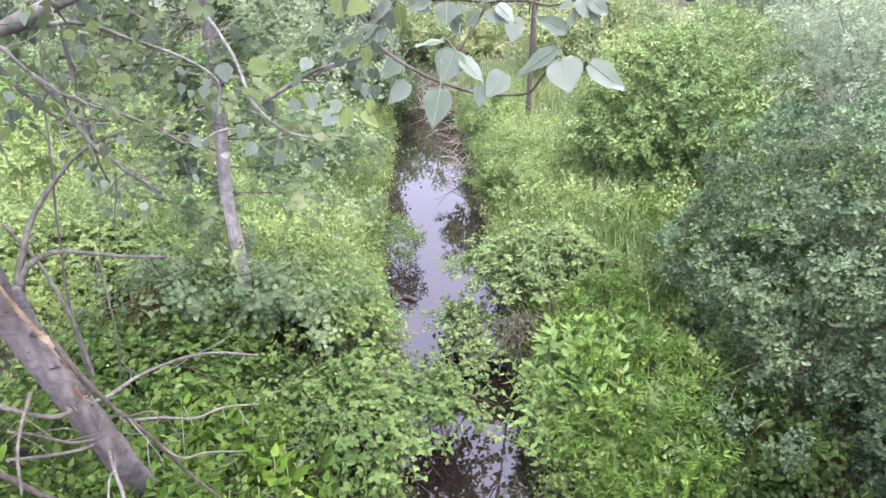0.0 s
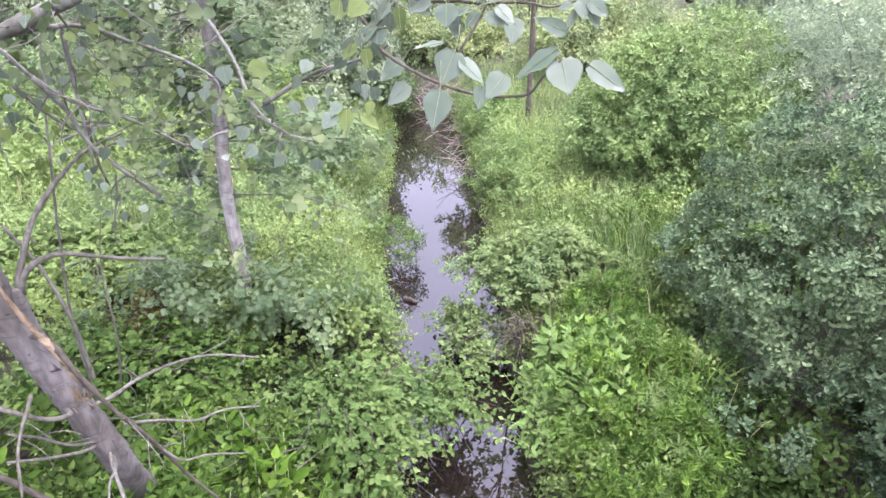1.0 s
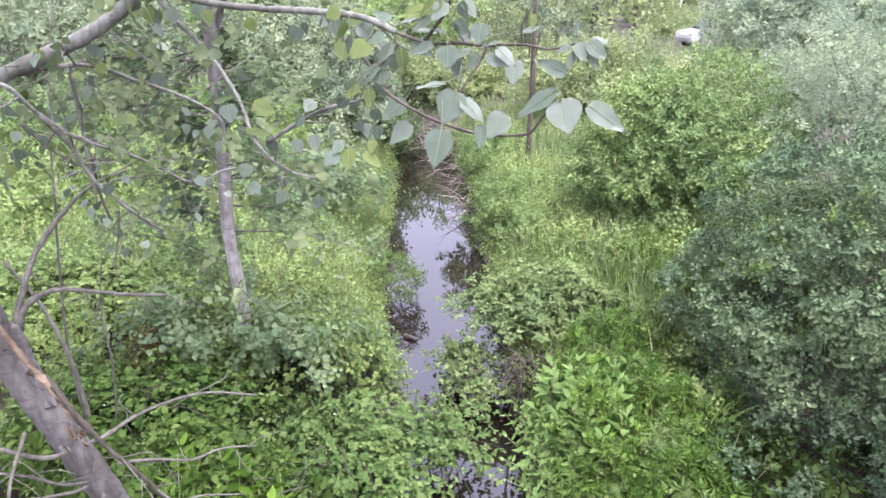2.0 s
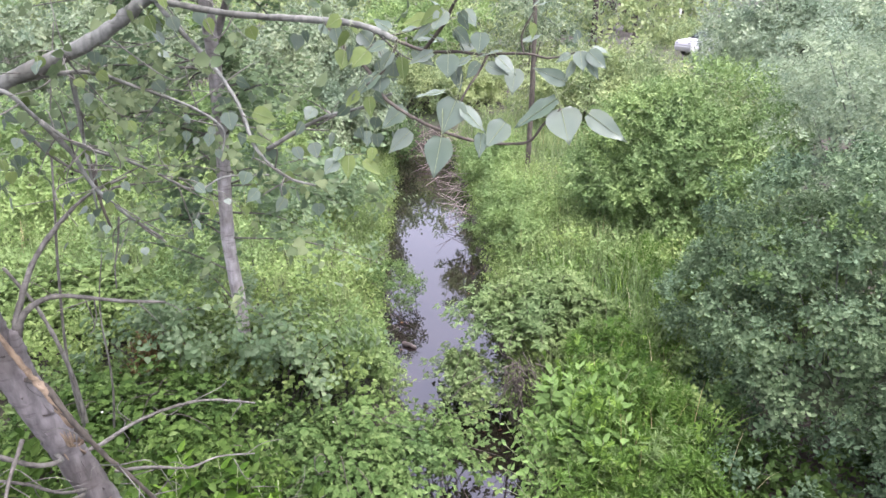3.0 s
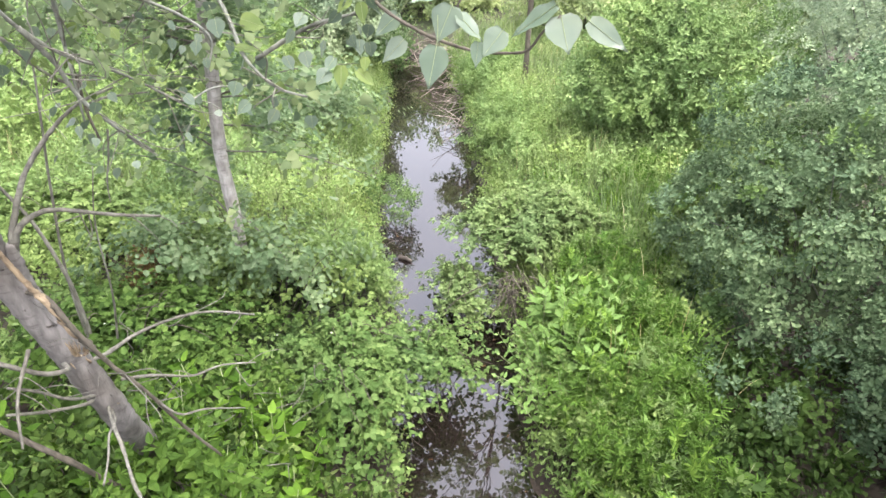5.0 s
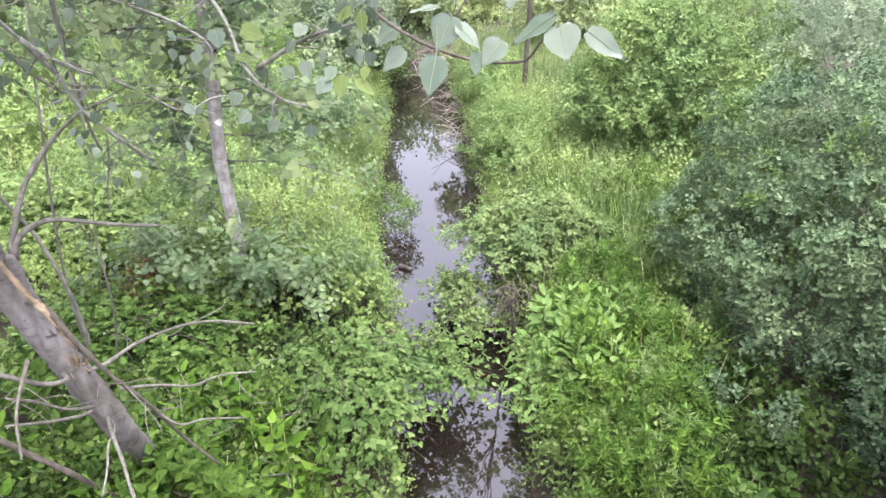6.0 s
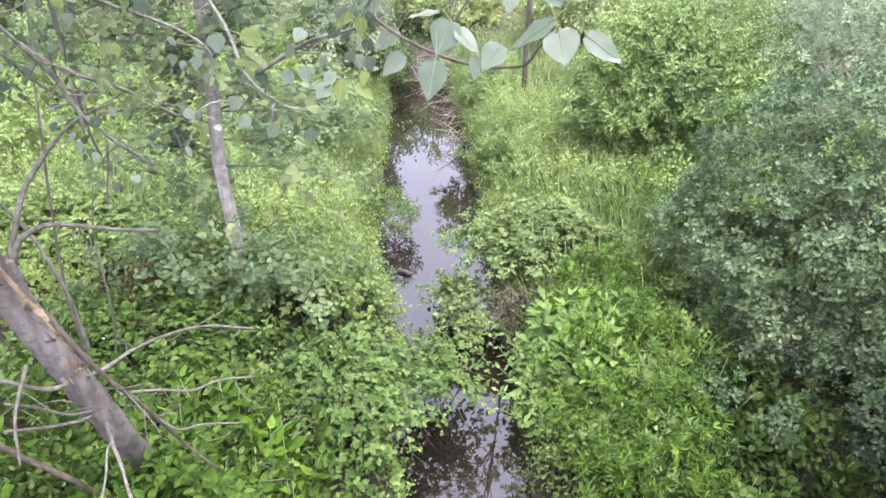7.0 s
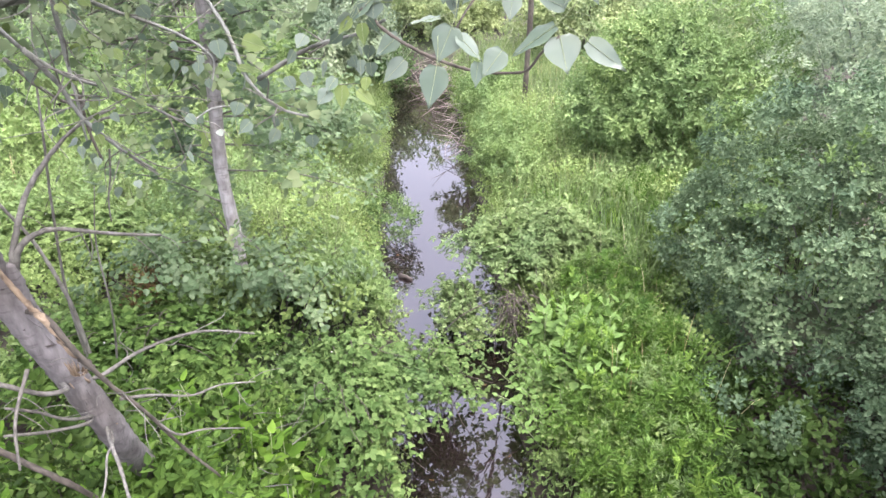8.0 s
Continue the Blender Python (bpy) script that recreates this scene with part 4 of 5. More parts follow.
for k, (x, y, z, tx, ty, tz, wide, roll) in enumerate(TIP_LEAVES + UPPER_LEAVES + LOW_LEAVES):
    way = Vector((tx - x, ty - y, tz - z))
    size = max(way.length, 0.8 * wide)
    up = Matrix.Rotation(radians(roll * 0.6), 3, way.normalized()) @ Vector((0.05, -0.8, 0.6))
    near_leaf((x, y, z), way, up, size, 0 if k < len(TIP_LEAVES + UPPER_LEAVES) or k % 3 == 0 else 3, min(1.15, wide / size))


def leaves_along(points, count, spread, size, start=0.1, kinds=5):
    line = smooth_line(points, 6)
    for i in range(count):
        p = line[min(len(line) - 1, int(len(line) * random.uniform(start, 1.0)))]
        out = Vector((random.gauss(0, 1), random.gauss(0, 0.6), random.gauss(-0.5, 0.7))).normalized()
        foot = Vector(p) + out * spread * random.uniform(0.3, 1.0)
        way = out * 0.7 + Vector((random.gauss(0, 0.3), random.gauss(0, 0.3), -0.7))
        up = Vector((random.gauss(0, 0.7), random.gauss(-0.25, 0.6), 0.8))
        near_leaf(foot, way, up, size * random.uniform(0.7, 1.15), random.randrange(kinds))


leaves_along(LIMB, 30, 0.18, 0.042)
leaves_along(MAIN, 22, 0.1, 0.04, 0.1, 4)


def rosette(node, count, size, olive):
    """Leaves on stalks round one bud of a twig, some seen flat and some edge-on."""
    turn = random.uniform(0, 6.28)
    for i in range(count):
        a = turn + i * 2.4 + random.gauss(0, 0.3)
        way = Vector((math.cos(a), 0.45 * math.sin(a) - 0.1, 0.75 * math.sin(a) - 0.22))
        up = Vector((random.gauss(0, 0.45), random.gauss(-0.45, 0.45), 0.75))
        length = size * random.uniform(0.75, 1.15)
        kind = random.choice((3, 4)) if random.random() < olive else random.randrange(3)
        near_leaf(Vector(node) + way.normalized() * length * 0.6, way + Vector((0, 0, -0.25)), up, length, kind, random.uniform(0.62, 0.85))


for node, count, size, olive in (((-0.09, 1.298, 3.922), 8, 0.05, 0.1), ((0.021, 1.21, 3.998), 8, 0.048, 0.45), ((0.0, 1.24, 3.965), 6, 0.05, 0.3), ((0.078, 1.204, 3.908), 5, 0.048, 0.15),
                                 ((0.156, 1.19, 3.977), 6, 0.034, 0.5), ((0.226, 1.104, 3.919), 6, 0.036, 0.2), ((0.01, 1.238, 3.91), 5, 0.046, 0.2), ((-0.152, 1.282, 3.845), 6, 0.042, 0.3), ((0.129, 1.18, 3.91), 3, 0.042, 0.1)):
    rosette(node, count, size, olive)
leaves_along(DESC, 14, 0.1, 0.04, 0.4, 3)
leaves_along(SECOND, 36, 0.2, 0.038)
leaves_along(LEFT, 44, 0.22, 0.038)
leaves_along(LEFT_LOW, 16, 0.16, 0.036)
leaves_along(HANG, 12, 0.16, 0.036)
leaves_along(CROSS, 18, 0.1, 0.038, 0.1, 3)


def side_twigs(points, count, reach, radius=0.0024):
    """Thin bare side twigs forking off a limb."""
    line = smooth_line(points, 6)
    for i in range(count):
        a = line[int(len(line) * random.uniform(0.1, 0.95))]
        d = np.array((random.gauss(0, 1), random.gauss(0, 0.7), random.gauss(-0.2, 0.8)))
        d = d / np.linalg.norm(d) * reach * random.uniform(0.5, 1.3)
        bend = np.array((random.gauss(0, 0.15), random.gauss(0, 0.15), random.gauss(0, 0.15))) * reach
        part("twig", tube([a, a + d * 0.55 + bend, a + d], radius, radius * 0.4, 5, 4, seed=i), BARK_TWIG, poplar, smooth=True)


for run, count, reach in ((DEAD_A, 7, 0.2), (DEAD_B, 8, 0.22), (DEAD_C, 5, 0.16), (DEAD_D, 6, 0.16), (DEAD_E, 5, 0.14), (LIMB, 9, 0.28), (SECOND, 12, 0.26), (LEFT, 16, 0.28), (LEFT_LOW, 9, 0.24), (HANG, 8, 0.22), (CROSS, 5, 0.12), (MAIN, 8, 0.12), (DESC, 5, 0.1)):
    side_twigs(run, count, reach)

spots = np.concatenate([smooth_line(run, 6)[rng.integers(0, 6 * (len(run) - 1), n)] for run, n in ((LIMB, 30), (SECOND, 20), (LEFT, 22), (LEFT_LOW, 6), (HANG, 8), (DESC, 8), (CROSS, 6))])
spots = spots + rng.normal(0, 1, spots.shape) * [0.16, 0.16, 0.14] + [0.0, 0.12, 0.0]
ways = rng.normal(0, 1, spots.shape) + [0, 0, -0.5]
part("leaf_spray", place(POPLAR_FINE, spots, ways, np.array([0, -0.4, 0.9]) + 0.5 * rng.standard_normal((len(spots), 3)), rng.uniform(0.4, 0.62, len(spots))), LEAF_SPRAY, poplar, "small grey-green leaves along the limbs", True)["kind"] = "stuff"
# Unseen crown and upper stem, added overhead to shade the left bank.
centres, spots, ways = crown_points((-2.5, 1.2, 5.9), (2.2, 1.9, 1.25), 140, 9, 0.4)
part("crown", place(POPLAR, spots, ways, np.array([0, 0, 1]) + 0.5 * rng.standard_normal((len(spots), 3)), rng.uniform(1.0, 1.7, len(spots))), LEAF_POPLAR, poplar, "unseen leafy crown added above the bridge for shade")
part("trunk", tube([(-1.52, 1.82, 3.6), (-1.6, 1.6, 4.4), (-1.75, 1.0, 5.4), (-1.9, 0.5, 6.8)], 0.062, 0.025, 10), BARK_GREY, poplar, smooth=True)
for k in range(9):
    part("branch", tube([(-1.72, 1.1, 5.2), (np.array((-1.8, 0.8, 5.7)) + centres[k]) / 2 + np.array([0, 0, 0.25]), centres[k]], 0.022, 0.006, 6, 4, seed=k), BARK_TWIG, poplar, smooth=True)

# ---- slim poplar on the bank ----
slim = thing("slim_poplar_tree", (-1.85, 5.16, 0.8), "slim young poplar with pale grey trunk and thin grey-green leaves", "tree")
STEM = [(-1.85, 5.16, 0.6), (-1.86, 5.15, 1.42), (-1.85, 5.05, 2.12), (-1.77, 4.96, 2.81), (-1.68, 4.77, 3.34), (-1.62, 4.62, 3.71), (-1.56, 4.43, 4.03), (-1.5, 4.23, 4.33), (-1.43, 4.01, 4.6)]
part("trunk", tube(STEM, 0.06, 0.042, 10, 6, 0.03), BARK_PALE, slim, "pale grey trunk", True)
part("branch", tube([(-1.61, 4.62, 3.71), (-1.44, 4.53, 4.03), (-1.3, 4.4, 4.31)], 0.03, 0.02, 8), BARK_GREY, slim, smooth=True)
spots, ways = [], []
for k in range(52):
    s = rng.uniform(0.12, 1.0)
    foot = smooth_line(STEM, 6)[int(s * 47)]
    a = rng.uniform(-0.9, 4.0)
    reach = rng.uniform(0.4, 1.45)
    tip = foot + np.array([math.cos(a) * reach, math.sin(a) * reach * 0.8, rng.uniform(-0.5, 0.3)])
    mid = (foot + tip) / 2 + [0, 0, 0.08]
    part("branch", tube([foot, mid, tip], 0.01, 0.003, 5, 4, seed=k), BARK_TWIG, slim, smooth=True)
    line = smooth_line([foot, mid, tip], 8)
    for p in line[4:]:
        for q in range(2):
            spots.append(p + rng.normal(0, 0.05, 3))
            ways.append(tip - foot + rng.normal(0, 0.5, 3) + [0, 0, -0.25])
spots, ways = np.array(spots), np.array(ways)
crown = part("crown", place(DELTA, spots, ways * 0.3 + [0, -0.1, 1.0], np.array([0, -1, 0.2]) + 0.5 * rng.standard_normal((len(spots), 3)), rng.uniform(0.55, 0.95, len(spots))), LEAF_SUCKER, slim)
crown["kind"] = "stuff"
VEIL = [mesh_of("leaf", *heart_leaf(w), VEIL_ONE, True) for w in (0.95, 0.85, 0.75)]
for k in rng.choice(len(spots), 290, replace=False):
    way = Vector((rng.normal(0, 1), rng.normal(-0.2, 0.6), rng.normal(-0.2, 0.25))).normalized()
    side = way.cross(Vector((rng.normal(0, 0.4), rng.normal(-0.15, 0.4), 0.9))).normalized()
    leaf = new("leaf", VEIL[int(k) % 3])
    leaf.parent = slim
    leaf.matrix_local = Matrix.Translation(Vector(spots[k]) - Vector(ORIGIN[slim.name]) + Vector(rng.normal(0, 0.06, 3))) @ Matrix((side, way, side.cross(way))).transposed().to_4x4() @ Matrix.Scale(rng.uniform(0.065, 0.105), 4)

# ---- shrubs on the right bank ----
B = "bank bushes"
bough_bush("grey_willow_bush", "large dense grey-green willow bush with silvery leaf tips", "bush", (3.55, 4.8, 1.5), (1.45, 1.3, 1.25), 150, 52, 0.24, ROSE, LEAF_SILVER, 1.0, 14, 0.009, BARK_LIMB, B, low=-0.55, fill=0.22, fresh=LEAF_SPILL)
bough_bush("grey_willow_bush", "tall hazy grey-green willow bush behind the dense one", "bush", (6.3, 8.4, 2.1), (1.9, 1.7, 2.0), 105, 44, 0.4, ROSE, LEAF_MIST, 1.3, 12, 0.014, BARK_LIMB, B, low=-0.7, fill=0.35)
bough_bush("grey_willow_bush", "low grey-green willow boughs drooping over shaded soil", "bush", (2.42, 3.4, 1.0), (0.5, 0.36, 0.12), 6, 24, 0.17, ROSE, LEAF_SILVER, 0.9, 6, 0.008, group=B, low=-0.1, fill=0.1)
bough_bush("grey_willow_bush", "hanging grey-green willow bough beside bare soil", "bush", (3.1, 3.3, 1.2), (0.38, 0.35, 0.6), 22, 24, 0.18, ROSE, LEAF_SILVER, 0.95, 6, 0.008, group=B, low=-0.8, fill=0.2)
# Extra bush out of sight, set here to keep sky light off the soil.
shrub("grey_willow_bush", "unseen grey-green willow bush added beside the bridge for shade", "bush", (3.85, 1.95, 2.75), (1.25, 1.0, 1.5), 90, 16, 0.38, ROUND, LEAF_SILVER, 1.9, 6, 0.016, group=B, low=-0.6, fans=0.5)
bough_bush("willow_bush", "fresh green rounded willow bush above the grass", "bush", (3.25, 8.7, 1.7), (1.25, 1.2, 1.22), 110, 34, 0.3, SPEAR, LEAF_WILLOW, 1.2, 9, 0.012, group=B, low=-0.7, fill=0.4)
shrub("willow_bush", "tall fresh green willow bush on the far bank", "bush", (5.2, 12.8, 1.25), (1.5, 1.5, 0.9), 130, 18, 0.4, SMALL, LEAF_PALE, 2.3, 14, 0.03, group=B, hollow=0.55)
shrub("yellow_willow_bush", "pale yellow-green willow bush in the far meadow", "bush", (3.7, 16.5, 1.5), (2.0, 1.6, 0.9), 100, 20, 0.42, SMALL, LEAF_PALE, 2.6, 8, 0.03, group=B)
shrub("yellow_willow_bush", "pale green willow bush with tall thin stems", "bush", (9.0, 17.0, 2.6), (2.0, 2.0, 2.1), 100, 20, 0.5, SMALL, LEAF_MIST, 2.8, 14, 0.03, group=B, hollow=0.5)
shrub("yellow_willow_bush", "wide pale green willow bush near the parked car", "bush", (6.6, 22.0, 0.8), (2.6, 2.0, 0.25), 60, 20, 0.3, SMALL, LEAF_PALE, 2.4, 8, 0.03, group=B)
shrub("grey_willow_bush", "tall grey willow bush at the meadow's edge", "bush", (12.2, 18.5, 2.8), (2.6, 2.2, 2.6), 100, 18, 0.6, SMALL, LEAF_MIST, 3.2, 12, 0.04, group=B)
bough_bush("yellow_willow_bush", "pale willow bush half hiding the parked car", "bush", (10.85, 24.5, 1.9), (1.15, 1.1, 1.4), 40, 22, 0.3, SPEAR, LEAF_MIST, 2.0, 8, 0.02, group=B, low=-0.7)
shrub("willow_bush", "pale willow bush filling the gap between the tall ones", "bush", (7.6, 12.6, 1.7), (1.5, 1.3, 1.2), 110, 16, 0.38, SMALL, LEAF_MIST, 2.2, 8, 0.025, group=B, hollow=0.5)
cane_bush("overhanging_bush", "leafy bush leaning over the creek with bare brown twigs beneath", "bush", (1.05, 6.2, 0.66), (0.85, 0.6, 0.5), 120, QUINT, LEAF_BANK, 0.9, group=B, tilt=0.4)
cane_bush("overhanging_bush", "leafy lobe of the bank bush dipping into the water", "bush", (0.2, 5.65, 0.14), (0.28, 0.46, 0.42), 80, TRIO, LEAF_BANK, 0.72, group=B, tilt=0.55)
shrub("yellow_bank_bush", "yellow-green bush on the creek bank", "bush", (1.25, 9.9, 0.6), (0.7, 1.2, 0.45), 100, 16, 0.2, BROAD_SOFT, LEAF_YELLOW, 0.85, 6, 0.012, group=B, hollow=0.55)
shrub("yellow_bank_bush", "small yellow-green bush beside the tangle of dead brush", "bush", (1.05, 13.2, 0.7), (0.7, 1.0, 0.5), 80, 16, 0.22, BROAD_SOFT, LEAF_YELLOW, 1.0, 6, 0.012, group=B, hollow=0.55)

# ---- shrubs on the left bank ----
R = "brambles"
cane_bush("bramble_bush", "dense bramble bush with three-part leaves over the water", "bush", (-0.82, 3.85, 0.52), (0.66, 0.85, 0.45), 115, TRIO, LEAF_SPILL, 0.85, group=R, loose=SPILL_ONE, tilt=0.42)
cane_bush("bramble_bush", "dense low bramble bush under the broken poplar", "bush", (-2.4, 3.9, 0.85), (1.1, 0.95, 0.42), 115, TRIO, LEAF_BERRY, 0.95, 0.05, group=R)
cane_bush("bramble_bush", "bramble bush in front of the slim poplar", "bush", (-1.75, 5.2, 0.8), (0.95, 0.6, 0.38), 90, TRIO, LEAF_WEED, 0.95, 0.05, group=R)
cane_bush("bramble_bush", "leafy green bramble bush in half shade", "bush", (-3.9, 5.9, 0.8), (1.4, 1.0, 0.5), 130, TRIO, LEAF_WEED, 1.1, 0.06, group=R)
cane_bush("bramble_bush", "low bramble bush at the foot of the broken poplar", "bush", (-2.05, 2.5, 0.85), (0.7, 0.5, 0.35), 60, TRIO, LEAF_BERRY, 0.62, 0.05, group=R, loose=BERRY_ONE, tilt=0.45)
bough_bush("nettle_clump", "clump of broad-leaved nettles hiding the foot of the broken poplar", "weeds", (-1.28, 2.15, 1.35), (0.26, 0.14, 0.36), 24, 5, 0.1, CROSS_LEAVES, LEAF_HERB, 0.8, 8, 0.006, group=B, low=-0.3, fill=0.5)
cane_bush("bramble_spray", "thin bramble spray reaching out over the creek", "bush", (-0.1, 4.45, 0.38), (0.46, 0.48, 0.18), 58, TRIO, LEAF_SPILL, 0.72, 0.05, group=R, tilt=0.5)
bough_bush("yellow_sapling", "bright yellow-green sapling at the water's edge", "bush", (-0.92, 5.3, 0.74), (0.33, 0.28, 0.38), 26, 9, 0.13, CROSS_LEAVES, LEAF_YELLOW, 0.75, 5, 0.008, group=B, low=-0.4, fill=0.3)
bough_bush("dark_bank_bush", "small dark bush dipping into the creek", "bush", (-0.75, 7.85, 0.3), (0.36, 0.42, 0.28), 26, 14, 0.12, SPEAR, LEAF_SPILL, 0.8, 8, 0.006, group=B, low=-0.3, fill=0.2)
shrub("yellow_willow_bush", "bright yellow-green brush in the open", "bush", (-6.6, 9.2, 1.4), (2.0, 1.6, 1.0), 120, 16, 0.36, SMALL, LEAF_YELLOW, 1.9, 10, 0.025, group=B)
shrub("yellow_willow_bush", "yellow-green brush behind the slim poplar", "bush", (-4.3, 13.0, 1.3), (1.7, 1.5, 0.7), 120, 16, 0.36, SMALL, LEAF_YELLOW, 2.1, 10, 0.025, group=B)
shrub("young_poplar_thicket", "grey-green young poplar thicket beyond the meadow", "bush", (-3.9, 19.0, 1.9), (2.2, 1.6, 1.5), 170, 18, 0.5, POPLAR, LEAF_POPLAR, 1.7, 12, 0.03, group=B, hollow=0.5)
shrub("young_poplar_thicket", "grey-green young poplar thicket by the bend", "bush", (-8.2, 15.5, 2.1), (2.4, 1.8, 1.9), 170, 18, 0.5, POPLAR, LEAF_POPLAR, 1.6, 12, 0.03, group=B, hollow=0.5)
shrub("young_poplar_thicket", "grey-green poplar suckers hanging over the far bank", "bush", (-2.3, 14.2, 1.35), (1.4, 1.1, 1.0), 110, 14, 0.36, POPLAR, LEAF_POPLAR, 1.3, 10, 0.02, group=B, hollow=0.45)
shrub("poplar_suckers", "pale poplar suckers at the edge of the meadow", "bush", (-2.0, 9.4, 1.1), (1.3, 0.9, 0.5), 80, 7, 0.26, DELTA, LEAF_SUCKER, 1.0, 8, 0.01, group=B, hollow=0.3)
shrub("dark_bank_bush", "bush above the creek's bend with the hollow's shade put into dark leaves", "bush", (-1.6, 16.2, 0.5), (0.9, 0.8, 0.6), 70, 14, 0.24, SMALL, LEAF_DARK, 2.0, 6, 0.012, group=B)
shrub("yellow_bank_bush", "light green brush closing the creek's bend", "bush", (0.3, 21.0, 1.1), (1.8, 1.3, 0.8), 110, 18, 0.36, SMALL, LEAF_PALE, 2.6, 8, 0.02, group=B)
for k in range(16):
    x = -19 + 2.3 * k + rng.uniform(-0.8, 0.8)
    if 6.5 < x < 13.0:
        continue
    y = rng.uniform(23, 29)
    h = rng.uniform(1.0, 1.7) if x > 4 else rng.uniform(1.3, 2.2)
    shrub("meadow_bush", "leafy bush at the back of the meadow", "bush", (x, y, 0.9 + h * 0.7), (2.0, 1.5, h), 54, 11, 0.55, FAR, (LEAF_YELLOW, LEAF_PALE, LEAF_POPLAR, LEAF_WILLOW)[k % 4], 1.2, 4, 0.03, group="meadow bushes")

shrub("poplar_suckers", "pale grey-green poplar suckers among the brambles", "bush", (-1.4, 4.75, 1.08), (0.75, 0.45, 0.42), 34, 5, 0.22, DELTA, LEAF_SUCKER, 0.8, 8, 0.008, group=B, hollow=0.3)
shrub("poplar_suckers", "thin poplar suckers beside the slim poplar", "bush", (-2.3, 4.6, 1.3), (0.8, 0.5, 0.45), 28, 5, 0.2, DELTA, LEAF_SUCKER, 0.8, 8, 0.008, group=B, hollow=0.3)
shrub("withered_shrub", "small withered rust-coloured shrub among green leaves", "bush", (-2.5, 4.6, 1.15), (0.14, 0.12, 0.16), 12, 6, 0.08, BROAD_SOFT, LEAF_RUST, 0.7, 4, 0.006, group=B, hollow=0.3)

# white bramble blossoms
pet = []
for k in range(5):
    v, t = leaf_blade(0.009, 0.007, 0.1, -0.2, False)
    pet.append((v @ spin("Z", k * 1.2566).T, t))
BLOSSOM = mesh_of("blossom", *join(pet), PETAL)
for bush in [o for o in list(scene.objects) if o.name.startswith("bramble_bush") and o.location.y > 3]:
    crown = [c for c in bush.children if c.name.startswith("crown")][0]
    co = np.empty(len(crown.data.vertices) * 3, np.float32)
    crown.data.vertices.foreach_get("co", co)
    co = co.reshape(-1, 3)
    high = co[co[:, 2] > np.quantile(co[:, 2], 0.6)]
    for q in high[rng.choice(len(high), 9, replace=False)]:
        flower = new("blossom", BLOSSOM)
        flower.parent = bush
        flower.matrix_local = Matrix.Translation(Vector(q) + Vector((0, -0.01, 0.02))) @ Euler((rng.normal(0.4, 0.4), rng.normal(0, 0.4), rng.uniform(0, 6))).to_matrix().to_4x4()

# ---- low growth ----
grass("meadow_grass", "tall light green meadow grass on both banks", "grass", np.concatenate([scatter(23000, -6.5, -0.4, 6.2, 18, 0.2), scatter(17000, 0.4, 4.5, 5, 18, 0.2), scatter(8000, -18, 18, 20, 40)]), 0.55, 0.011, GRASS)
grass("dry_grass_stalks", "scattered dry straw-coloured grass stalks", "grass", np.concatenate([scatter(45, 1.15, 2.1, 3.3, 5.8, 0.3), scatter(200, 0.9, 4, 6, 16, 0.3), scatter(160, -6, -0.8, 7, 18, 0.3)]), 0.6, 0.006, STRAW, 0.25)
def tufts(places, stems, spread):
    """Stems in tufts round the given places."""
    out = np.repeat(places, stems, axis=0) + np.c_[rng.normal(0, spread, (len(places) * stems, 2)), np.zeros(len(places) * stems)]
    out[:, 2] = ground_z(out[:, 0], out[:, 1])
    return out[np.abs(out[:, 0] - creek_middle(out[:, 1])) > creek_half(out[:, 1]) + 0.1]


plots = np.concatenate([scatter(62, 0.95, 1.75, 2.2, 3.8, 0.2), scatter(20, 1.25, 2.0, 3.8, 6.0, 0.3), scatter(30, 2.2, 4.0, 6.0, 7.4, 0.3)])
def goldenrods(spots):
    """Clumps of upright shoots, each clump a thing and each shoot a part."""
    stem = tube([(0, -0.4, 0), (0.01, -0.2, 0), (0, 0.08, 0)], 0.004, 0.003, 5, 2)
    kinds = []
    for k, geo in enumerate(STAR + STAR):
        verts, tris = join([geo, stem])
        feet = np.arange(0, len(geo[0]), 6)
        # the leaf feet grow together into one bud round the stem's tip
        bud = np.c_[feet[:-1], feet[1:], np.full(len(feet) - 1, len(verts) - 1)]
        kinds.append(mesh_of("shoot", verts, np.vstack([tris, bud]), LEAF_BRIGHT if k % 6 else LEAF_YELLOW))
    made = []
    for k in range(5):
        ob = thing("goldenrod", (0, 0, 0), "clump of upright goldenrod shoots with narrow bright leaves", "weed", "goldenrods")
        for q in range(11):
            shoot_ob = new("shoot", kinds[(k + q) % len(kinds)])
            shoot_ob.parent = ob
            way = Vector((rng.normal(0, 0.25), rng.normal(0, 0.25), 1)).normalized()
            shoot_ob.matrix_local = Matrix.Translation((rng.normal(0, 0.11), rng.normal(0, 0.11), rng.uniform(0.12, 0.42))) @ way.to_track_quat("Y", "Z").to_matrix().to_4x4() @ Matrix.Rotation(rng.uniform(0, 6.28), 4, "Y") @ Matrix.Scale(rng.uniform(0.65, 1.05), 4)
        made.append(ob)
    for n, spot in enumerate(spots):
        m = Matrix.Translation(Vector(spot)) @ Matrix.Rotation(rng.uniform(0, 6.283), 4, "Z")
        if n < len(made):
            made[n].matrix_basis = m
        else:
            copy_thing(made[n % len(made)], m)


goldenrods(plots)
roots = np.concatenate([scatter(110, 0.8, 1.7, 3.2, 5.2, 0.1), scatter(60, 0.9, 1.6, 2.2, 3.2, 0.1)])
roots[:, 2] += rng.uniform(0.3, 0.7, len(roots))
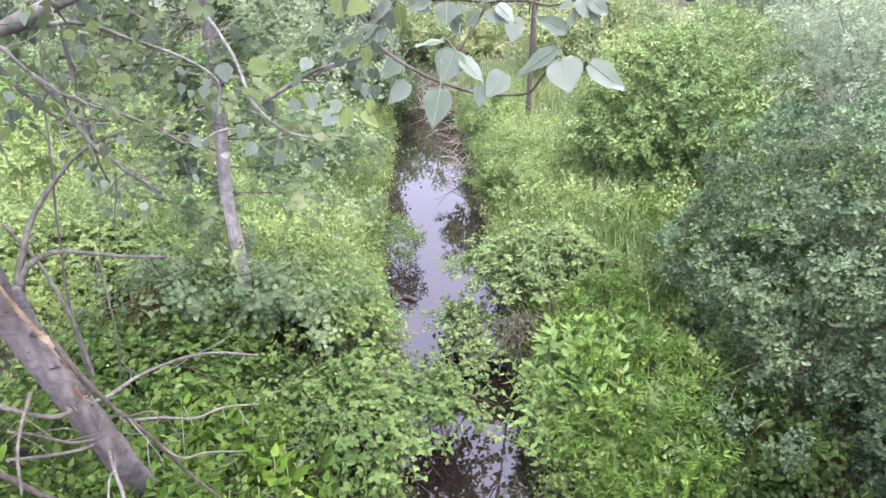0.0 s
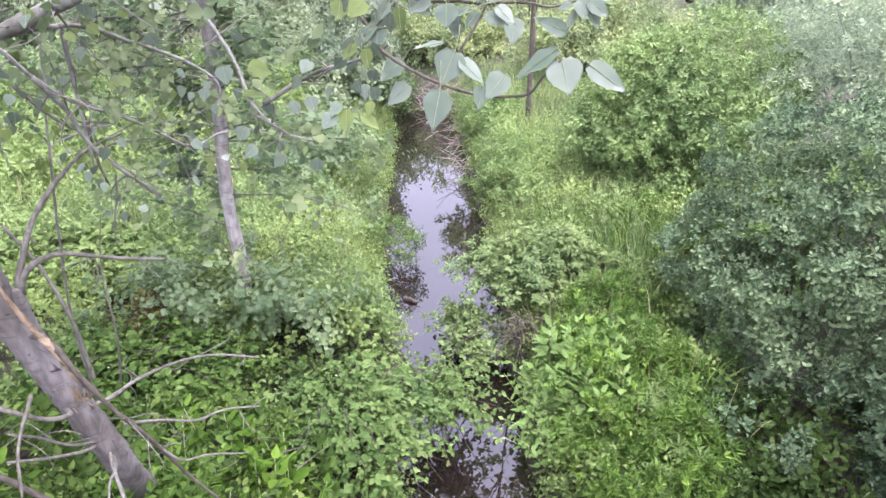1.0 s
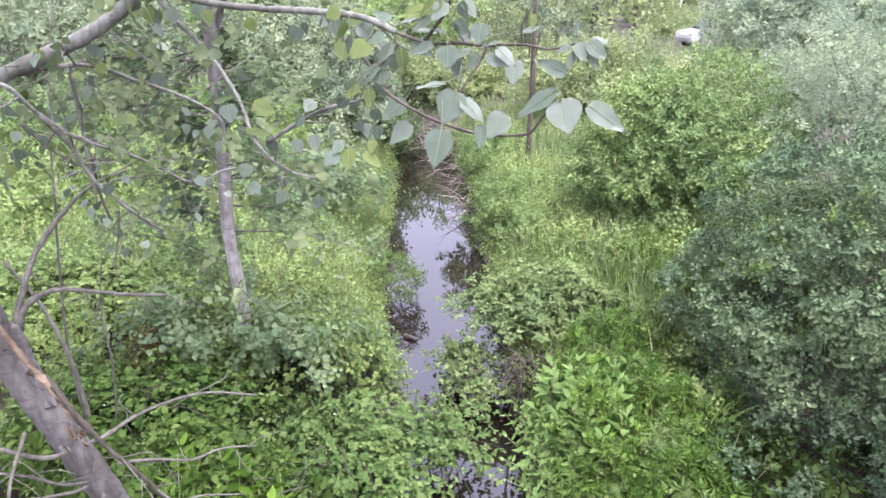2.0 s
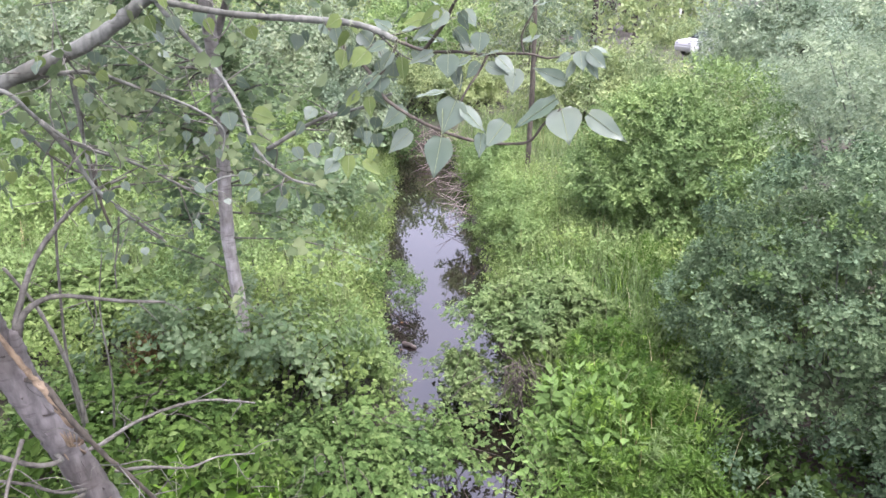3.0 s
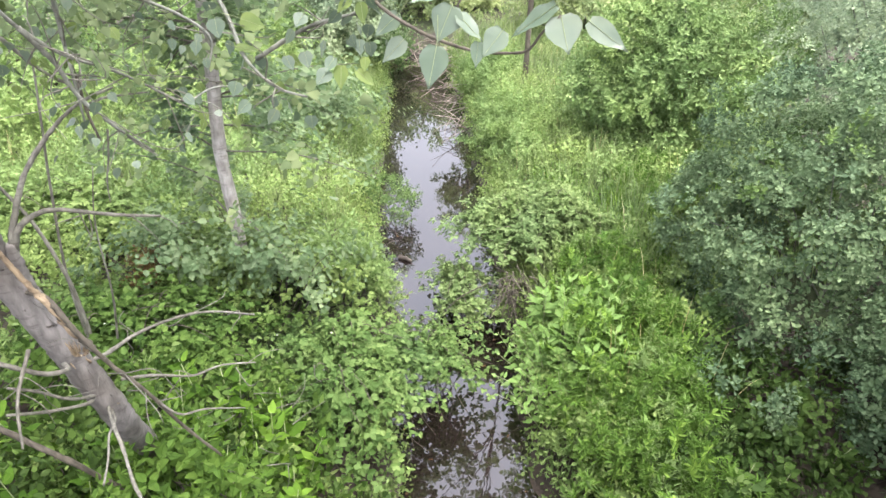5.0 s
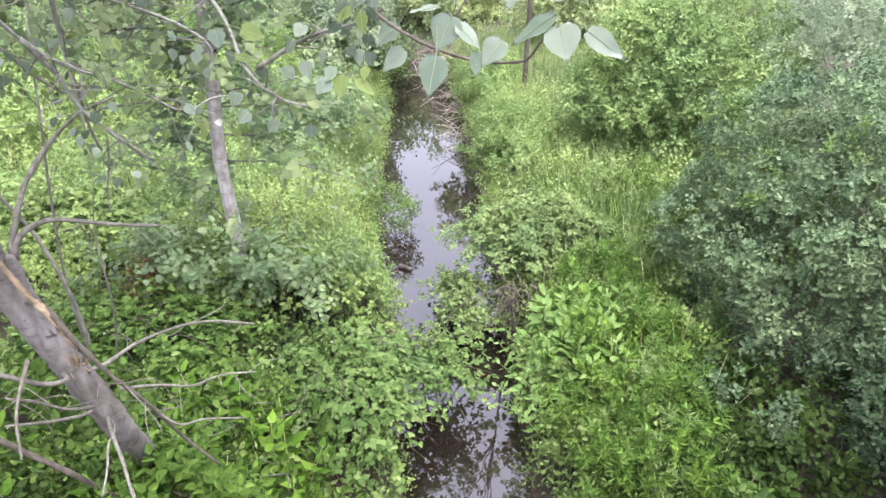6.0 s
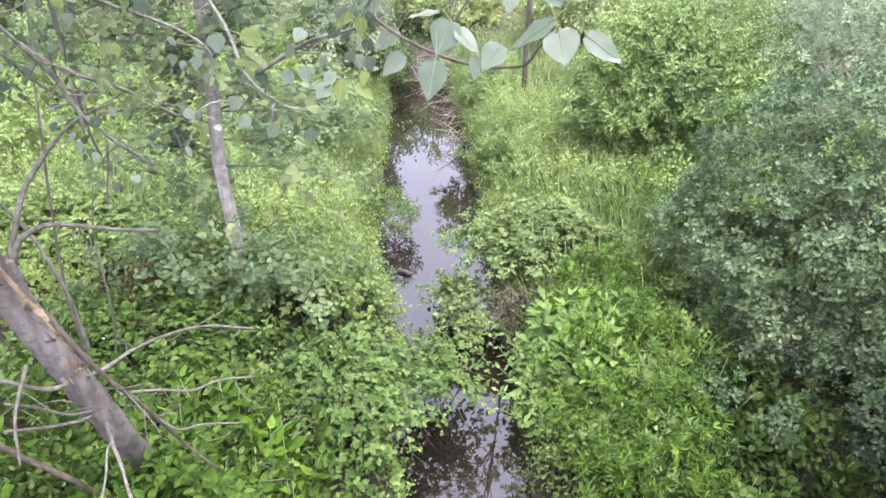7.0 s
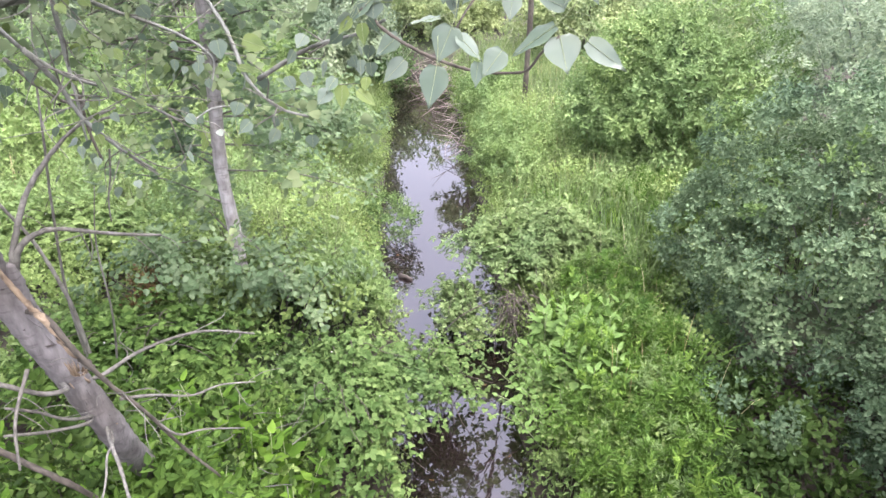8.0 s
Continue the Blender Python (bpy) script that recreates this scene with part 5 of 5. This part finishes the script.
leaf_drift("lobed_weeds", "bright weeds with deeply lobed leaves on the bank", "weeds", roots, np.array([0, 0, 0.9]) + 0.45 * rng.standard_normal((len(roots), 3)), PALM, LEAF_BRIGHT, rng.uniform(0.65, 1.05, len(roots)))
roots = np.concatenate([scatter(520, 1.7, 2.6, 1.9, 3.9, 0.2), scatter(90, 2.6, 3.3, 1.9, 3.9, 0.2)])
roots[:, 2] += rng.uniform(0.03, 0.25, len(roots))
leaf_drift("shade_weeds", "dark round-leaved weeds in the shade of the willow", "weeds", roots, np.array([0, 0, 0.5]) + 0.8 * rng.standard_normal((len(roots), 3)), POPLAR, LEAF_SHADED, rng.uniform(0.7, 1.1, len(roots)))
roots = np.concatenate([scatter(900, -6, -0.3, 2, 4.2, 0.15), scatter(2000, -6, -0.3, 4.2, 8, 0.15), scatter(700, -4.2, -1.6, 4.2, 6.0, 0.15), scatter(120, 0.9, 1.25, 2.4, 3.8, 0.02), scatter(330, 0.4, 1.75, 2, 4, 0.15), scatter(500, 0.4, 2.4, 4, 6, 0.15), scatter(1500, 0.4, 5, 5.5, 10, 0.15), scatter(1600, -8, 8, 9, 20, 0.2)])
roots[:, 2] += rng.uniform(0.03, 0.4, len(roots))
leaf_drift("leafy_weeds", "low broad-leaved weeds covering the banks", "weeds", roots, np.array([0, 0, 0.8]) + 0.7 * rng.standard_normal((len(roots), 3)), BROAD_SOFT, LEAF_WEED, rng.uniform(0.6, 1.25, len(roots)))
roots = np.concatenate([scatter(4200, -6.5, -0.9, 6.2, 13, 0.25), scatter(900, 0.9, 3.5, 6.5, 12, 0.25)])
roots[:, 2] += rng.uniform(0.15, 0.5, len(roots))
leaf_drift("meadow_weeds", "pale leafy herbs growing through the meadow grass", "weeds", roots, np.array([0, 0, 0.9]) + 0.5 * rng.standard_normal((len(roots), 3)), BROAD_SOFT, LEAF_YELLOW, rng.uniform(0.6, 1.2, len(roots)))
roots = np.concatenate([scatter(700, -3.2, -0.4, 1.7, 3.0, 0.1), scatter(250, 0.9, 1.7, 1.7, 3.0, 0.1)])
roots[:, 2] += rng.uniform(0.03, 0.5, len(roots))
leaf_drift("leafy_weeds", "broad-leaved weeds at the foot of the bridge", "weeds", roots, np.array([0, 0, 0.8]) + 0.7 * rng.standard_normal((len(roots), 3)), BROAD, LEAF_SHADED, rng.uniform(0.7, 1.3, len(roots)))
roots = scatter(260, -3.0, -0.6, 2.1, 3.4, 0.15)
roots[:, 2] += rng.uniform(0.2, 0.6, len(roots))
leaf_drift("nettle_weeds", "large-leaved weeds below the bridge", "weeds", roots, np.array([0, 0, 0.8]) + 0.6 * rng.standard_normal((len(roots), 3)), BROAD, LEAF_BERRY, rng.uniform(0.9, 1.4, len(roots)))

herbs("nettle", "upright nettle with broad bright green leaves in crossed pairs", "nettle", "nettles", np.concatenate([scatter(34, -1.6, -0.85, 2.35, 3.2, 0.1), scatter(8, -2.6, -1.7, 2.2, 2.8, 0.1)]), 0.6, 7, 0.125, 0.66, HERB_ONE)
herbs("nettle", "tall nettle beside the trunk with dark green leaves", "nettle", "nettles", on_ground(rng.uniform(-1.45, -1.05, 16), rng.uniform(2.05, 2.4, 16)), 0.8, 8, 0.075, 0.66, HERB_ONE)
herbs("bank_weed", "fresh green weed with large pointed leaves beside the creek", "weed", "bank weeds", scatter(60, 0.65, 1.45, 3.75, 4.95, 0.05), 0.55, 7, 0.14, 0.5, FRESH_ONE)
herbs("bank_weed", "low bright weed with pointed leaves among the goldenrod", "weed", "bank weeds", scatter(34, 0.9, 1.8, 2.5, 3.7, 0.1), 0.42, 5, 0.1, 0.5, FRESH_ONE)
sy = rng.uniform(3.75, 4.9, 34)
herbs("edge_shoot", "light green broad-leaved shoot leaning over the water", "weed", "edge shoots", on_ground(creek_middle(sy) + creek_half(sy) + rng.uniform(0.0, 0.22, 34), sy), 0.46, 9, 0.075, 0.62, FRESH_ONE, lean=(-0.5, 0.1), style="spiral")
herbs("shade_weed", "dark green broad-leaved weed in the willow's shade", "weed", "shade weeds", scatter(34, 1.6, 2.5, 2.3, 3.3, 0.1), 0.26, 4, 0.085, 0.8, BERRY_ONE, bare=0.5)

grass("coarse_grass", "coarse bright grass tufts among the weeds", "grass", np.concatenate([tufts(scatter(110, 1.2, 3.0, 5.0, 7.8, 0.4), 20, 0.1), tufts(scatter(34, 1.3, 2.0, 3.5, 5.0, 0.3), 16, 0.08)]), 0.42, 0.012, LEAF_BRIGHT, 0.55)


def burdock(spot, leaves, size):
    """A rosette of broad leaves on stalks, each leaf a part."""
    base = on_ground(*spot)
    ob = thing("burdock", tuple(base), "low plant with a few broad round green leaves", "plant", "burdocks")
    for k in range(leaves):
        a = k * 6.283 / leaves + rng.normal(0, 0.3)
        tip = base + np.array([math.cos(a), math.sin(a), 0]) * size * 1.2 + [0, 0, size * rng.uniform(1.6, 2.4)]
        v, t = heart_leaf(1.15)
        way = Vector((math.cos(a), math.sin(a), -0.15)).normalized()
        side = way.cross(Vector((0, -0.2, 1))).normalized()
        turn = np.array(Matrix((side, way, side.cross(way))).transposed())
        part("leaf", ((v * size * rng.uniform(0.8, 1.2)) @ turn.T + tip, t), LEAF_WEED, ob, smooth=True)
        part("stalk", tube([base, (base + tip) / 2 + [0, 0, size * 0.3], tip], 0.006, 0.004, 5, 4), PETIOLE, ob, smooth=True)


burdock((1.1, 3.2), 5, 0.12)
burdock((1.3, 2.9), 5, 0.11)

# fringe of weeds and grass leaning out over the water's edge
fy = rng.uniform(2.5, 17.5, 2600)
fs = np.where(rng.random(2600) < 0.5, -1.0, 1.0)
out = rng.uniform(-0.04, 0.25, 2600)
fx = creek_middle(fy) + fs * (creek_half(fy) + out)
spots = np.stack([fx, fy, np.maximum(ground_z(fx, fy), 0.0) + rng.uniform(0.04, 0.35, 2600)], axis=1)
ways = np.stack([-fs * 0.8, 0 * fs, 0 * fs + 0.5], axis=1) + 0.5 * rng.standard_normal((2600, 3))
leaf_drift("bank_fringe", "leafy weeds leaning out over the water's edge", "weeds", spots, ways, BROAD_SOFT, LEAF_WEED, rng.uniform(0.5, 1.1, 2600))
fy = rng.uniform(5.5, 18, 5000)
fs = np.where(rng.random(5000) < 0.55, -1.0, 1.0)
fx = creek_middle(fy) + fs * (creek_half(fy) + rng.uniform(0.08, 0.35, 5000))
grass("bank_grass", "light green grass hanging over the creek's edge", "grass", on_ground(fx, fy), 0.36, 0.011, GRASS, 0.6)

# ---- distance ----
roots = scatter(3200, 3.0, 24.0, 16.0, 44.0, 0.3)
roots = roots[~((roots[:, 1] > 34.2) & (roots[:, 1] < 40) & (abs(roots[:, 0] - 15.3) < 2.9))]
roots[:, 2] += rng.uniform(0.05, 0.35, len(roots))
leaf_drift("far_weeds", "pale green weeds over the far end of the meadow", "weeds", roots, np.array([0, 0, 0.9]) + 0.5 * rng.standard_normal((len(roots), 3)), FAR, LEAF_PALE, rng.uniform(0.5, 1.0, len(roots)))


def far_tree(place_at, height, radius, mat, label, clumps=40, per=7, name="far_tree"):
    x, y = place_at
    z = float(ground_z(x, y))
    ob = thing(name, (x, y, z), label, "tree", "far trees")
    part("trunk", tube([(x, y, z - 0.2), (x + 0.1, y, z + height * 0.4), (x, y, z + height * 0.8)], radius * 0.08, radius * 0.03, 7), BARK_DARK, ob, smooth=True)
    c, spots, ways = crown_points((x, y, z + height * 0.5), (radius, radius, height * 0.48), clumps, per, radius * 0.26, low=-0.9)
    spots[:, 2] = np.maximum(spots[:, 2], z + 0.1)
    part("crown", place(FAR, spots, ways, np.array([0, 0, 1]) + 0.5 * rng.standard_normal((len(spots), 3)), rng.uniform(1.2, 2.0, len(spots)) * max(1.0, radius / 2.0)), mat, ob)
    return ob


for k in range(28):
    x = -38 + 66 * (k + 0.5 * rng.random()) / 28
    y = 34 + 12 * rng.random()
    if 9 < x < 24:
        y += 28
    far_tree((x, y), rng.uniform(5, 8), rng.uniform(2.4, 3.6), (LEAF_WILLOW, LEAF_PALE, LEAF_POPLAR, LEAF_PALE)[k % 4], "leafy green tree far behind the meadow")
for k in range(9):
    far_tree((7 + 4.2 * k + rng.uniform(-1, 1), rng.uniform(56, 64)), rng.uniform(4, 7), rng.uniform(2.6, 3.6), (LEAF_PALE, LEAF_WILLOW, LEAF_POPLAR)[k % 3], "leafy green tree behind the sandy lot")
far_tree((13.6, 48.0), 7.5, 1.9, LEAF_PLUM, "purple-leaved plum tree far away", name="plum_tree")


# ---- dead wood and driftwood ----
def twig_heap(name, label, middle, spread, count, length, radius, bark, way=(0, 0, -1)):
    """A loose heap of bare bent twigs."""
    base = (middle[0], middle[1], float(max(ground_z(middle[0], middle[1]), -0.05)))
    ob = thing(name, base, label, "twigs", "dead wood")
    for k in range(count):
        a = np.array(middle) + rng.normal(0, 1, 3) * np.array(spread)
        d = np.array(way) + 0.55 * rng.standard_normal(3)
        d = d / np.linalg.norm(d) * length * rng.uniform(0.5, 1.2)
        part("twig", tube([a, a + d * 0.5 + rng.normal(0, 0.06, 3) * length, a + d], radius * rng.uniform(0.6, 1.3), radius * 0.4, 5, 4, seed=k), bark, ob, smooth=True)
    return ob


twig_heap("bare_twigs", "bare brown twigs hanging from the bank bush to the water", (0.74, 5.42, 0.52), (0.1, 0.08, 0.1), 90, 0.5, 0.006, BARK_BROWN, (0.05, -0.5, -0.9))
twig_heap("bare_twigs", "grey dead twigs dipping into the near water", (-0.42, 3.75, 0.35), (0.12, 0.2, 0.08), 26, 0.4, 0.004, BARK_BROWN, (0.6, -0.2, -0.7))
twig_heap("brush_tangle", "tangle of dead brown brush in the creek's bend", (0.25, 16.0, 0.35), (0.4, 1.0, 0.2), 120, 1.0, 0.009, BARK_DRY, (-0.8, -0.3, -0.2))
twig_heap("brush_tangle", "thin dead brush along the creek bank", (0.5, 12.8, 0.25), (0.15, 0.9, 0.1), 60, 0.7, 0.007, BARK_DRY, (-0.8, -0.3, -0.3))
twig_heap("bare_twigs", "dark bare twigs at the foot of the dark bank bush", (-0.78, 7.6, 0.25), (0.12, 0.2, 0.08), 40, 0.45, 0.005, BARK_DARK, (0.6, -0.4, -0.6))

twig_heap("bare_twigs", "few thin grey twigs sticking out of the brambles", (-1.07, 5.5, 0.85), (0.16, 0.06, 0.05), 14, 0.4, 0.004, BARK_TWIG, (0.9, 0.1, 0.1))
twig_heap("bare_twigs", "dead brown stalks standing on the bare soil", (2.62, 2.85, 1.0), (0.15, 0.12, 0.04), 22, 0.3, 0.0028, BARK_BROWN, (-0.05, 0.1, -0.9))
twig_heap("bare_twigs", "thin grey twigs tangled under the dead boughs", (-1.05, 2.3, 1.72), (0.2, 0.12, 0.12), 13, 0.22, 0.0025, BARK_TWIG, (0.8, 0.1, -0.3))

debris = []
for k in range(70):
    y = rng.uniform(3.2, 9.5)
    x = creek_middle(y) + creek_half(y) * rng.choice([-1, 1]) * math.sqrt(rng.uniform(0.1, 0.95))
    v, t = leaf_blade(rng.uniform(0.02, 0.06), rng.uniform(0.012, 0.035), 0.1, 0.02, False)
    debris.append((v @ spin("Z", rng.uniform(0, 6.28)).T + [x, y, 0.006], t))
tagged(new("floating_leaves", mesh_of("floating_leaves", *join(debris), LEAF_RUST)), "small withered leaves floating on the creek", "leaves", kind="stuff")

sapling = thing("dead_sapling", (-2.5, 3.65, 0.8), "leafless brown sapling stems leaning among the brambles", "tree", "dead wood")
part("stem", tube([(-2.64, 3.47, 2.52), (-2.55, 3.53, 2.24), (-2.48, 3.55, 1.93), (-2.47, 3.6, 1.56), (-2.5, 3.65, 0.75)], 0.009, 0.016, 8), BARK_TWIG, sapling, smooth=True)
part("stem", tube([(-2.05, 3.52, 3.9), (-2.12, 3.5, 3.6), (-2.2, 3.5, 3.26), (-2.26, 3.5, 2.91), (-2.4, 3.59, 2.41), (-2.52, 3.64, 1.67), (-2.52, 3.66, 0.75)], 0.003, 0.01, 8), BARK_TWIG, sapling, smooth=True)
part("stem", tube([(-2.05, 3.5, 2.6), (-2.15, 3.52, 2.2), (-2.2, 3.55, 1.6), (-2.4, 3.65, 0.8)], 0.0025, 0.009, 7), BARK_TWIG, sapling, smooth=True)

log = thing("fallen_log", (-1.4, 2.5, 0.8), "grey-brown dead log leaning among brambles", "log", "dead wood")
part("log", tube([(-1.9, 1.9, 2.16), (-1.79, 1.9, 2.09), (-1.7, 1.92, 1.98), (-1.59, 1.95, 1.84), (-1.52, 2.1, 1.5), (-1.4, 2.5, 0.8)], 0.011, 0.013, 9, 6, 0.14), BARK_BROWN, log, smooth=True)
drift = thing("driftwood", (-0.42, 6.84, 0.0), "short dark piece of driftwood in the water", "driftwood", "dead wood")
part("log", tube([(-0.52, 6.9, 0.01), (-0.44, 6.84, 0.03), (-0.36, 6.8, 0.01)], 0.035, 0.018, 8, 5, 0.15), BARK_DARK, drift, smooth=True)
drift = thing("driftwood", (-0.62, 6.95, 0.0), "dark twig stump in the water", "driftwood", "dead wood")
part("log", tube([(-0.64, 7.0, -0.03), (-0.62, 6.95, 0.04), (-0.6, 6.93, 0.06)], 0.02, 0.012, 7, 4, 0.15), BARK_DARK, drift, smooth=True)

# ---- tall alder behind the bank, whose crown hangs over the water ----
alder = thing("alder_tree", (1.65, 12.4, 0.8), "thin dark-trunked tree with its crown high above the grass", "tree")
part("trunk", tube([(1.65, 12.4, 0.6), (1.68, 12.4, 2.2), (1.66, 12.35, 3.8), (1.6, 12.2, 5.4), (1.4, 11.8, 7.0), (1.2, 11.6, 9.4)], 0.055, 0.02, 9, 10, 0.1), BARK_BROWN, alder, smooth=True)
centres, spots, ways = crown_points((0.7, 11.3, 9.0), (2.2, 2.0, 1.9), 66, 10, 0.42)
part("crown", place(POPLAR, spots, ways, np.array([0, 0, 1]) + 0.5 * rng.standard_normal((len(spots), 3)), rng.uniform(1.0, 1.7, len(spots))), LEAF_WILLOW, alder)
for k in range(10):
    part("branch", tube([(1.33, 11.73, 7.8), (1.33, 11.73, 7.9) + 0.5 * (centres[k] - (1.33, 11.73, 7.9)) + np.array([0, 0, 0.3]), centres[k]], 0.022, 0.006, 6, 4, seed=k), BARK_DARK, alder, smooth=True)


tall = thing("tall_poplar_tree", (1.4, 31.0, 0.8), "tall thin poplar far behind the bend of the creek", "tree", "far trees")
part("trunk", tube([(1.4, 31, 0.5), (1.5, 31, 5.0), (1.45, 31, 12.0)], 0.16, 0.05, 8, 5), BARK_TWIG, tall, smooth=True)
centres, spots, ways = crown_points((1.5, 31.0, 8.8), (1.7, 1.6, 3.4), 60, 8, 0.5, hollow=0.4)
part("crown", place(FAR, spots, ways, np.array([0, 0, 1]) + 0.5 * rng.standard_normal((len(spots), 3)), rng.uniform(1.2, 2.0, len(spots))), LEAF_WILLOW, tall)
for k in range(9):
    low = np.array([1.46, 31.0, centres[k][2] - 0.8])
    part("branch", tube([low, (low + centres[k]) / 2 + [0, 0, 0.1], centres[k]], 0.04, 0.012, 6, 4, seed=k), BARK_TWIG, tall, smooth=True)


# ---- parked car and the sandy lot far behind the meadow ----
PAINT = plain_material("white_paint", (0.46, 0.465, 0.47), 0.3, 0.0, 0.03)
GLASS_DARK = plain_material("dark_car_glass", (0.02, 0.025, 0.03), 0.05, 0.0, 0.02)
RUBBER = plain_material("tyre_rubber", (0.02, 0.02, 0.02), 0.8)
ALLOY = plain_material("alloy_rim", (0.5, 0.5, 0.52), 0.3, 0.8, 0.05)
SAND = plain_material("pale_sand", (0.17, 0.135, 0.095), 0.95, 0.0, 0.25, 1.5)


def bm_part(name, bm, mat, parent, label=""):
    me = bpy.data.meshes.new(name)
    bm.to_mesh(me)
    bm.free()
    me.materials.append(mat)
    ob = new(name, me)
    ob.parent = parent
    return tagged(ob, label) if label else ob


def extruded(profile, width):
    """A side profile (x, z) drawn out over a width along y, with rounded edges."""
    bm = bmesh.new()
    rows = [[bm.verts.new((x, s * width / 2, z)) for x, z in profile] for s in (-1, 1)]
    bm.faces.new(rows[0])
    bm.faces.new(rows[1][::-1])
    n = len(profile)
    for i in range(n):
        bm.faces.new((rows[0][i], rows[1][i], rows[1][(i + 1) % n], rows[0][(i + 1) % n])[::-1])
    bmesh.ops.bevel(bm, geom=bm.edges[:], offset=0.06, segments=2, affect="EDGES", clamp_overlap=True)
    bmesh.ops.recalc_face_normals(bm, faces=bm.faces[:])
    return bm


def disc(radius, depth, x, y, z):
    bm = bmesh.new()
    bmesh.ops.create_cone(bm, cap_ends=True, segments=20, radius1=radius, radius2=radius, depth=depth, matrix=pose(x, y, z, 90))
    bmesh.ops.bevel(bm, geom=[e for e in bm.edges if abs(e.calc_length()) < radius], offset=radius * 0.12, segments=2, affect="EDGES")
    return bm


def parked_car():
    car = thing("parked_car", (0, 0, 0), "white car parked on sandy ground behind bushes", "car")
    bm_part("body", extruded([(-2.1, 0.32), (-2.15, 0.62), (-2.05, 0.88), (-1.2, 0.98), (1.2, 1.0), (2.05, 0.9), (2.15, 0.6), (2.1, 0.32)], 1.75), PAINT, car)
    bm_part("cabin", extruded([(-1.25, 0.96), (-0.55, 1.44), (0.75, 1.47), (1.65, 1.0)], 1.5), PAINT, car)
    bm_part("windscreen", extruded([(-1.27, 1.0), (-1.19, 0.98), (-0.54, 1.4), (-0.62, 1.44)], 1.36), GLASS_DARK, car)
    bm_part("rear_window", extruded([(0.92, 1.42), (0.84, 1.38), (1.5, 1.02), (1.58, 1.06)], 1.3), GLASS_DARK, car)
    for s in (-1, 1):
        bm_part("window", extruded([(-0.95, 1.05), (-0.5, 1.36), (0.1, 1.38), (0.1, 1.05)], 0.14), GLASS_DARK, car).location = (0, s * 0.72, 0)
        bm_part("window", extruded([(0.2, 1.05), (0.2, 1.38), (0.7, 1.38), (1.2, 1.05)], 0.14), GLASS_DARK, car).location = (0, s * 0.72, 0)
        bm_part("headlight", extruded([(-2.14, 0.68), (-2.1, 0.84), (-1.85, 0.86), (-1.95, 0.7)], 0.3), GLASS_DARK, car).location = (0, s * 0.62, 0)
        for x in (-1.35, 1.35):
            wheel = bm_part("wheel", disc(0.33, 0.24, x, s * 0.8, 0.33), RUBBER, car)
            bm_part("rim", disc(0.2, 0.26, x, s * 0.8, 0.33), ALLOY, wheel)
    return car


car = parked_car()
car.matrix_basis = pose(15.55, 38.0, float(ground_z(15.55, 38.0)), 0, 0, 12)

mound = thing("sand_bank", (21.4, 51.0, 0.8), "pale sandy bank behind the parked car", "sand bank")
mx, my = np.meshgrid(np.linspace(-7, 7, 29), np.linspace(-5, 4, 19))
mz = 1.75 * np.exp(-(mx / 2.6) ** 2 - (my / 2.6) ** 2) - 0.12 + 0.06 * np.sin(3 * mx) * np.sin(2.3 * my)
mi = (np.arange(18)[:, None] * 29 + np.arange(28)[None]).ravel()
part("sand", (np.stack([mx + 21.4, my + 51.0, mz + 0.8], axis=-1).reshape(-1, 3), np.vstack([np.c_[mi, mi + 1, mi + 30], np.c_[mi, mi + 30, mi + 29]])), SAND, mound, smooth=True)
post = thing("marker_post", (18.52, 53.0, 0.8), "white marker post beside the sandy bank", "post")
part("post", tube([(18.52, 53.0, 0.7), (18.52, 53.0, 2.0), (18.52, 53.0, 3.30)], 0.06, 0.06, 8, 3, 0.0), PAINT, post, smooth=True)
# ---- willow boughs over the bare soil ----
bough_bush("grey_willow_bush", "grey-green willow boughs hanging over the bare soil", "bush", (2.98, 2.95, 1.25), (0.3, 0.3, 0.5), 20, 26, 0.17, ROSE, LEAF_SILVER, 0.95, 6, 0.008, group=B, low=-0.8, fill=0.2)
for x, y, h in ((18.3, 50.0, 0.75), (16.6, 48.0, 0.6), (17.4, 46.5, 0.45), (15.2, 45.0, 0.5)):
    shrub("meadow_bush", "low green herbs before the sandy bank", "bush", (x, y, 0.8 + h), (1.1, 0.9, h), 34, 9, 0.4, FAR, LEAF_PALE, 1.3, 4, 0.02, group="meadow bushes")
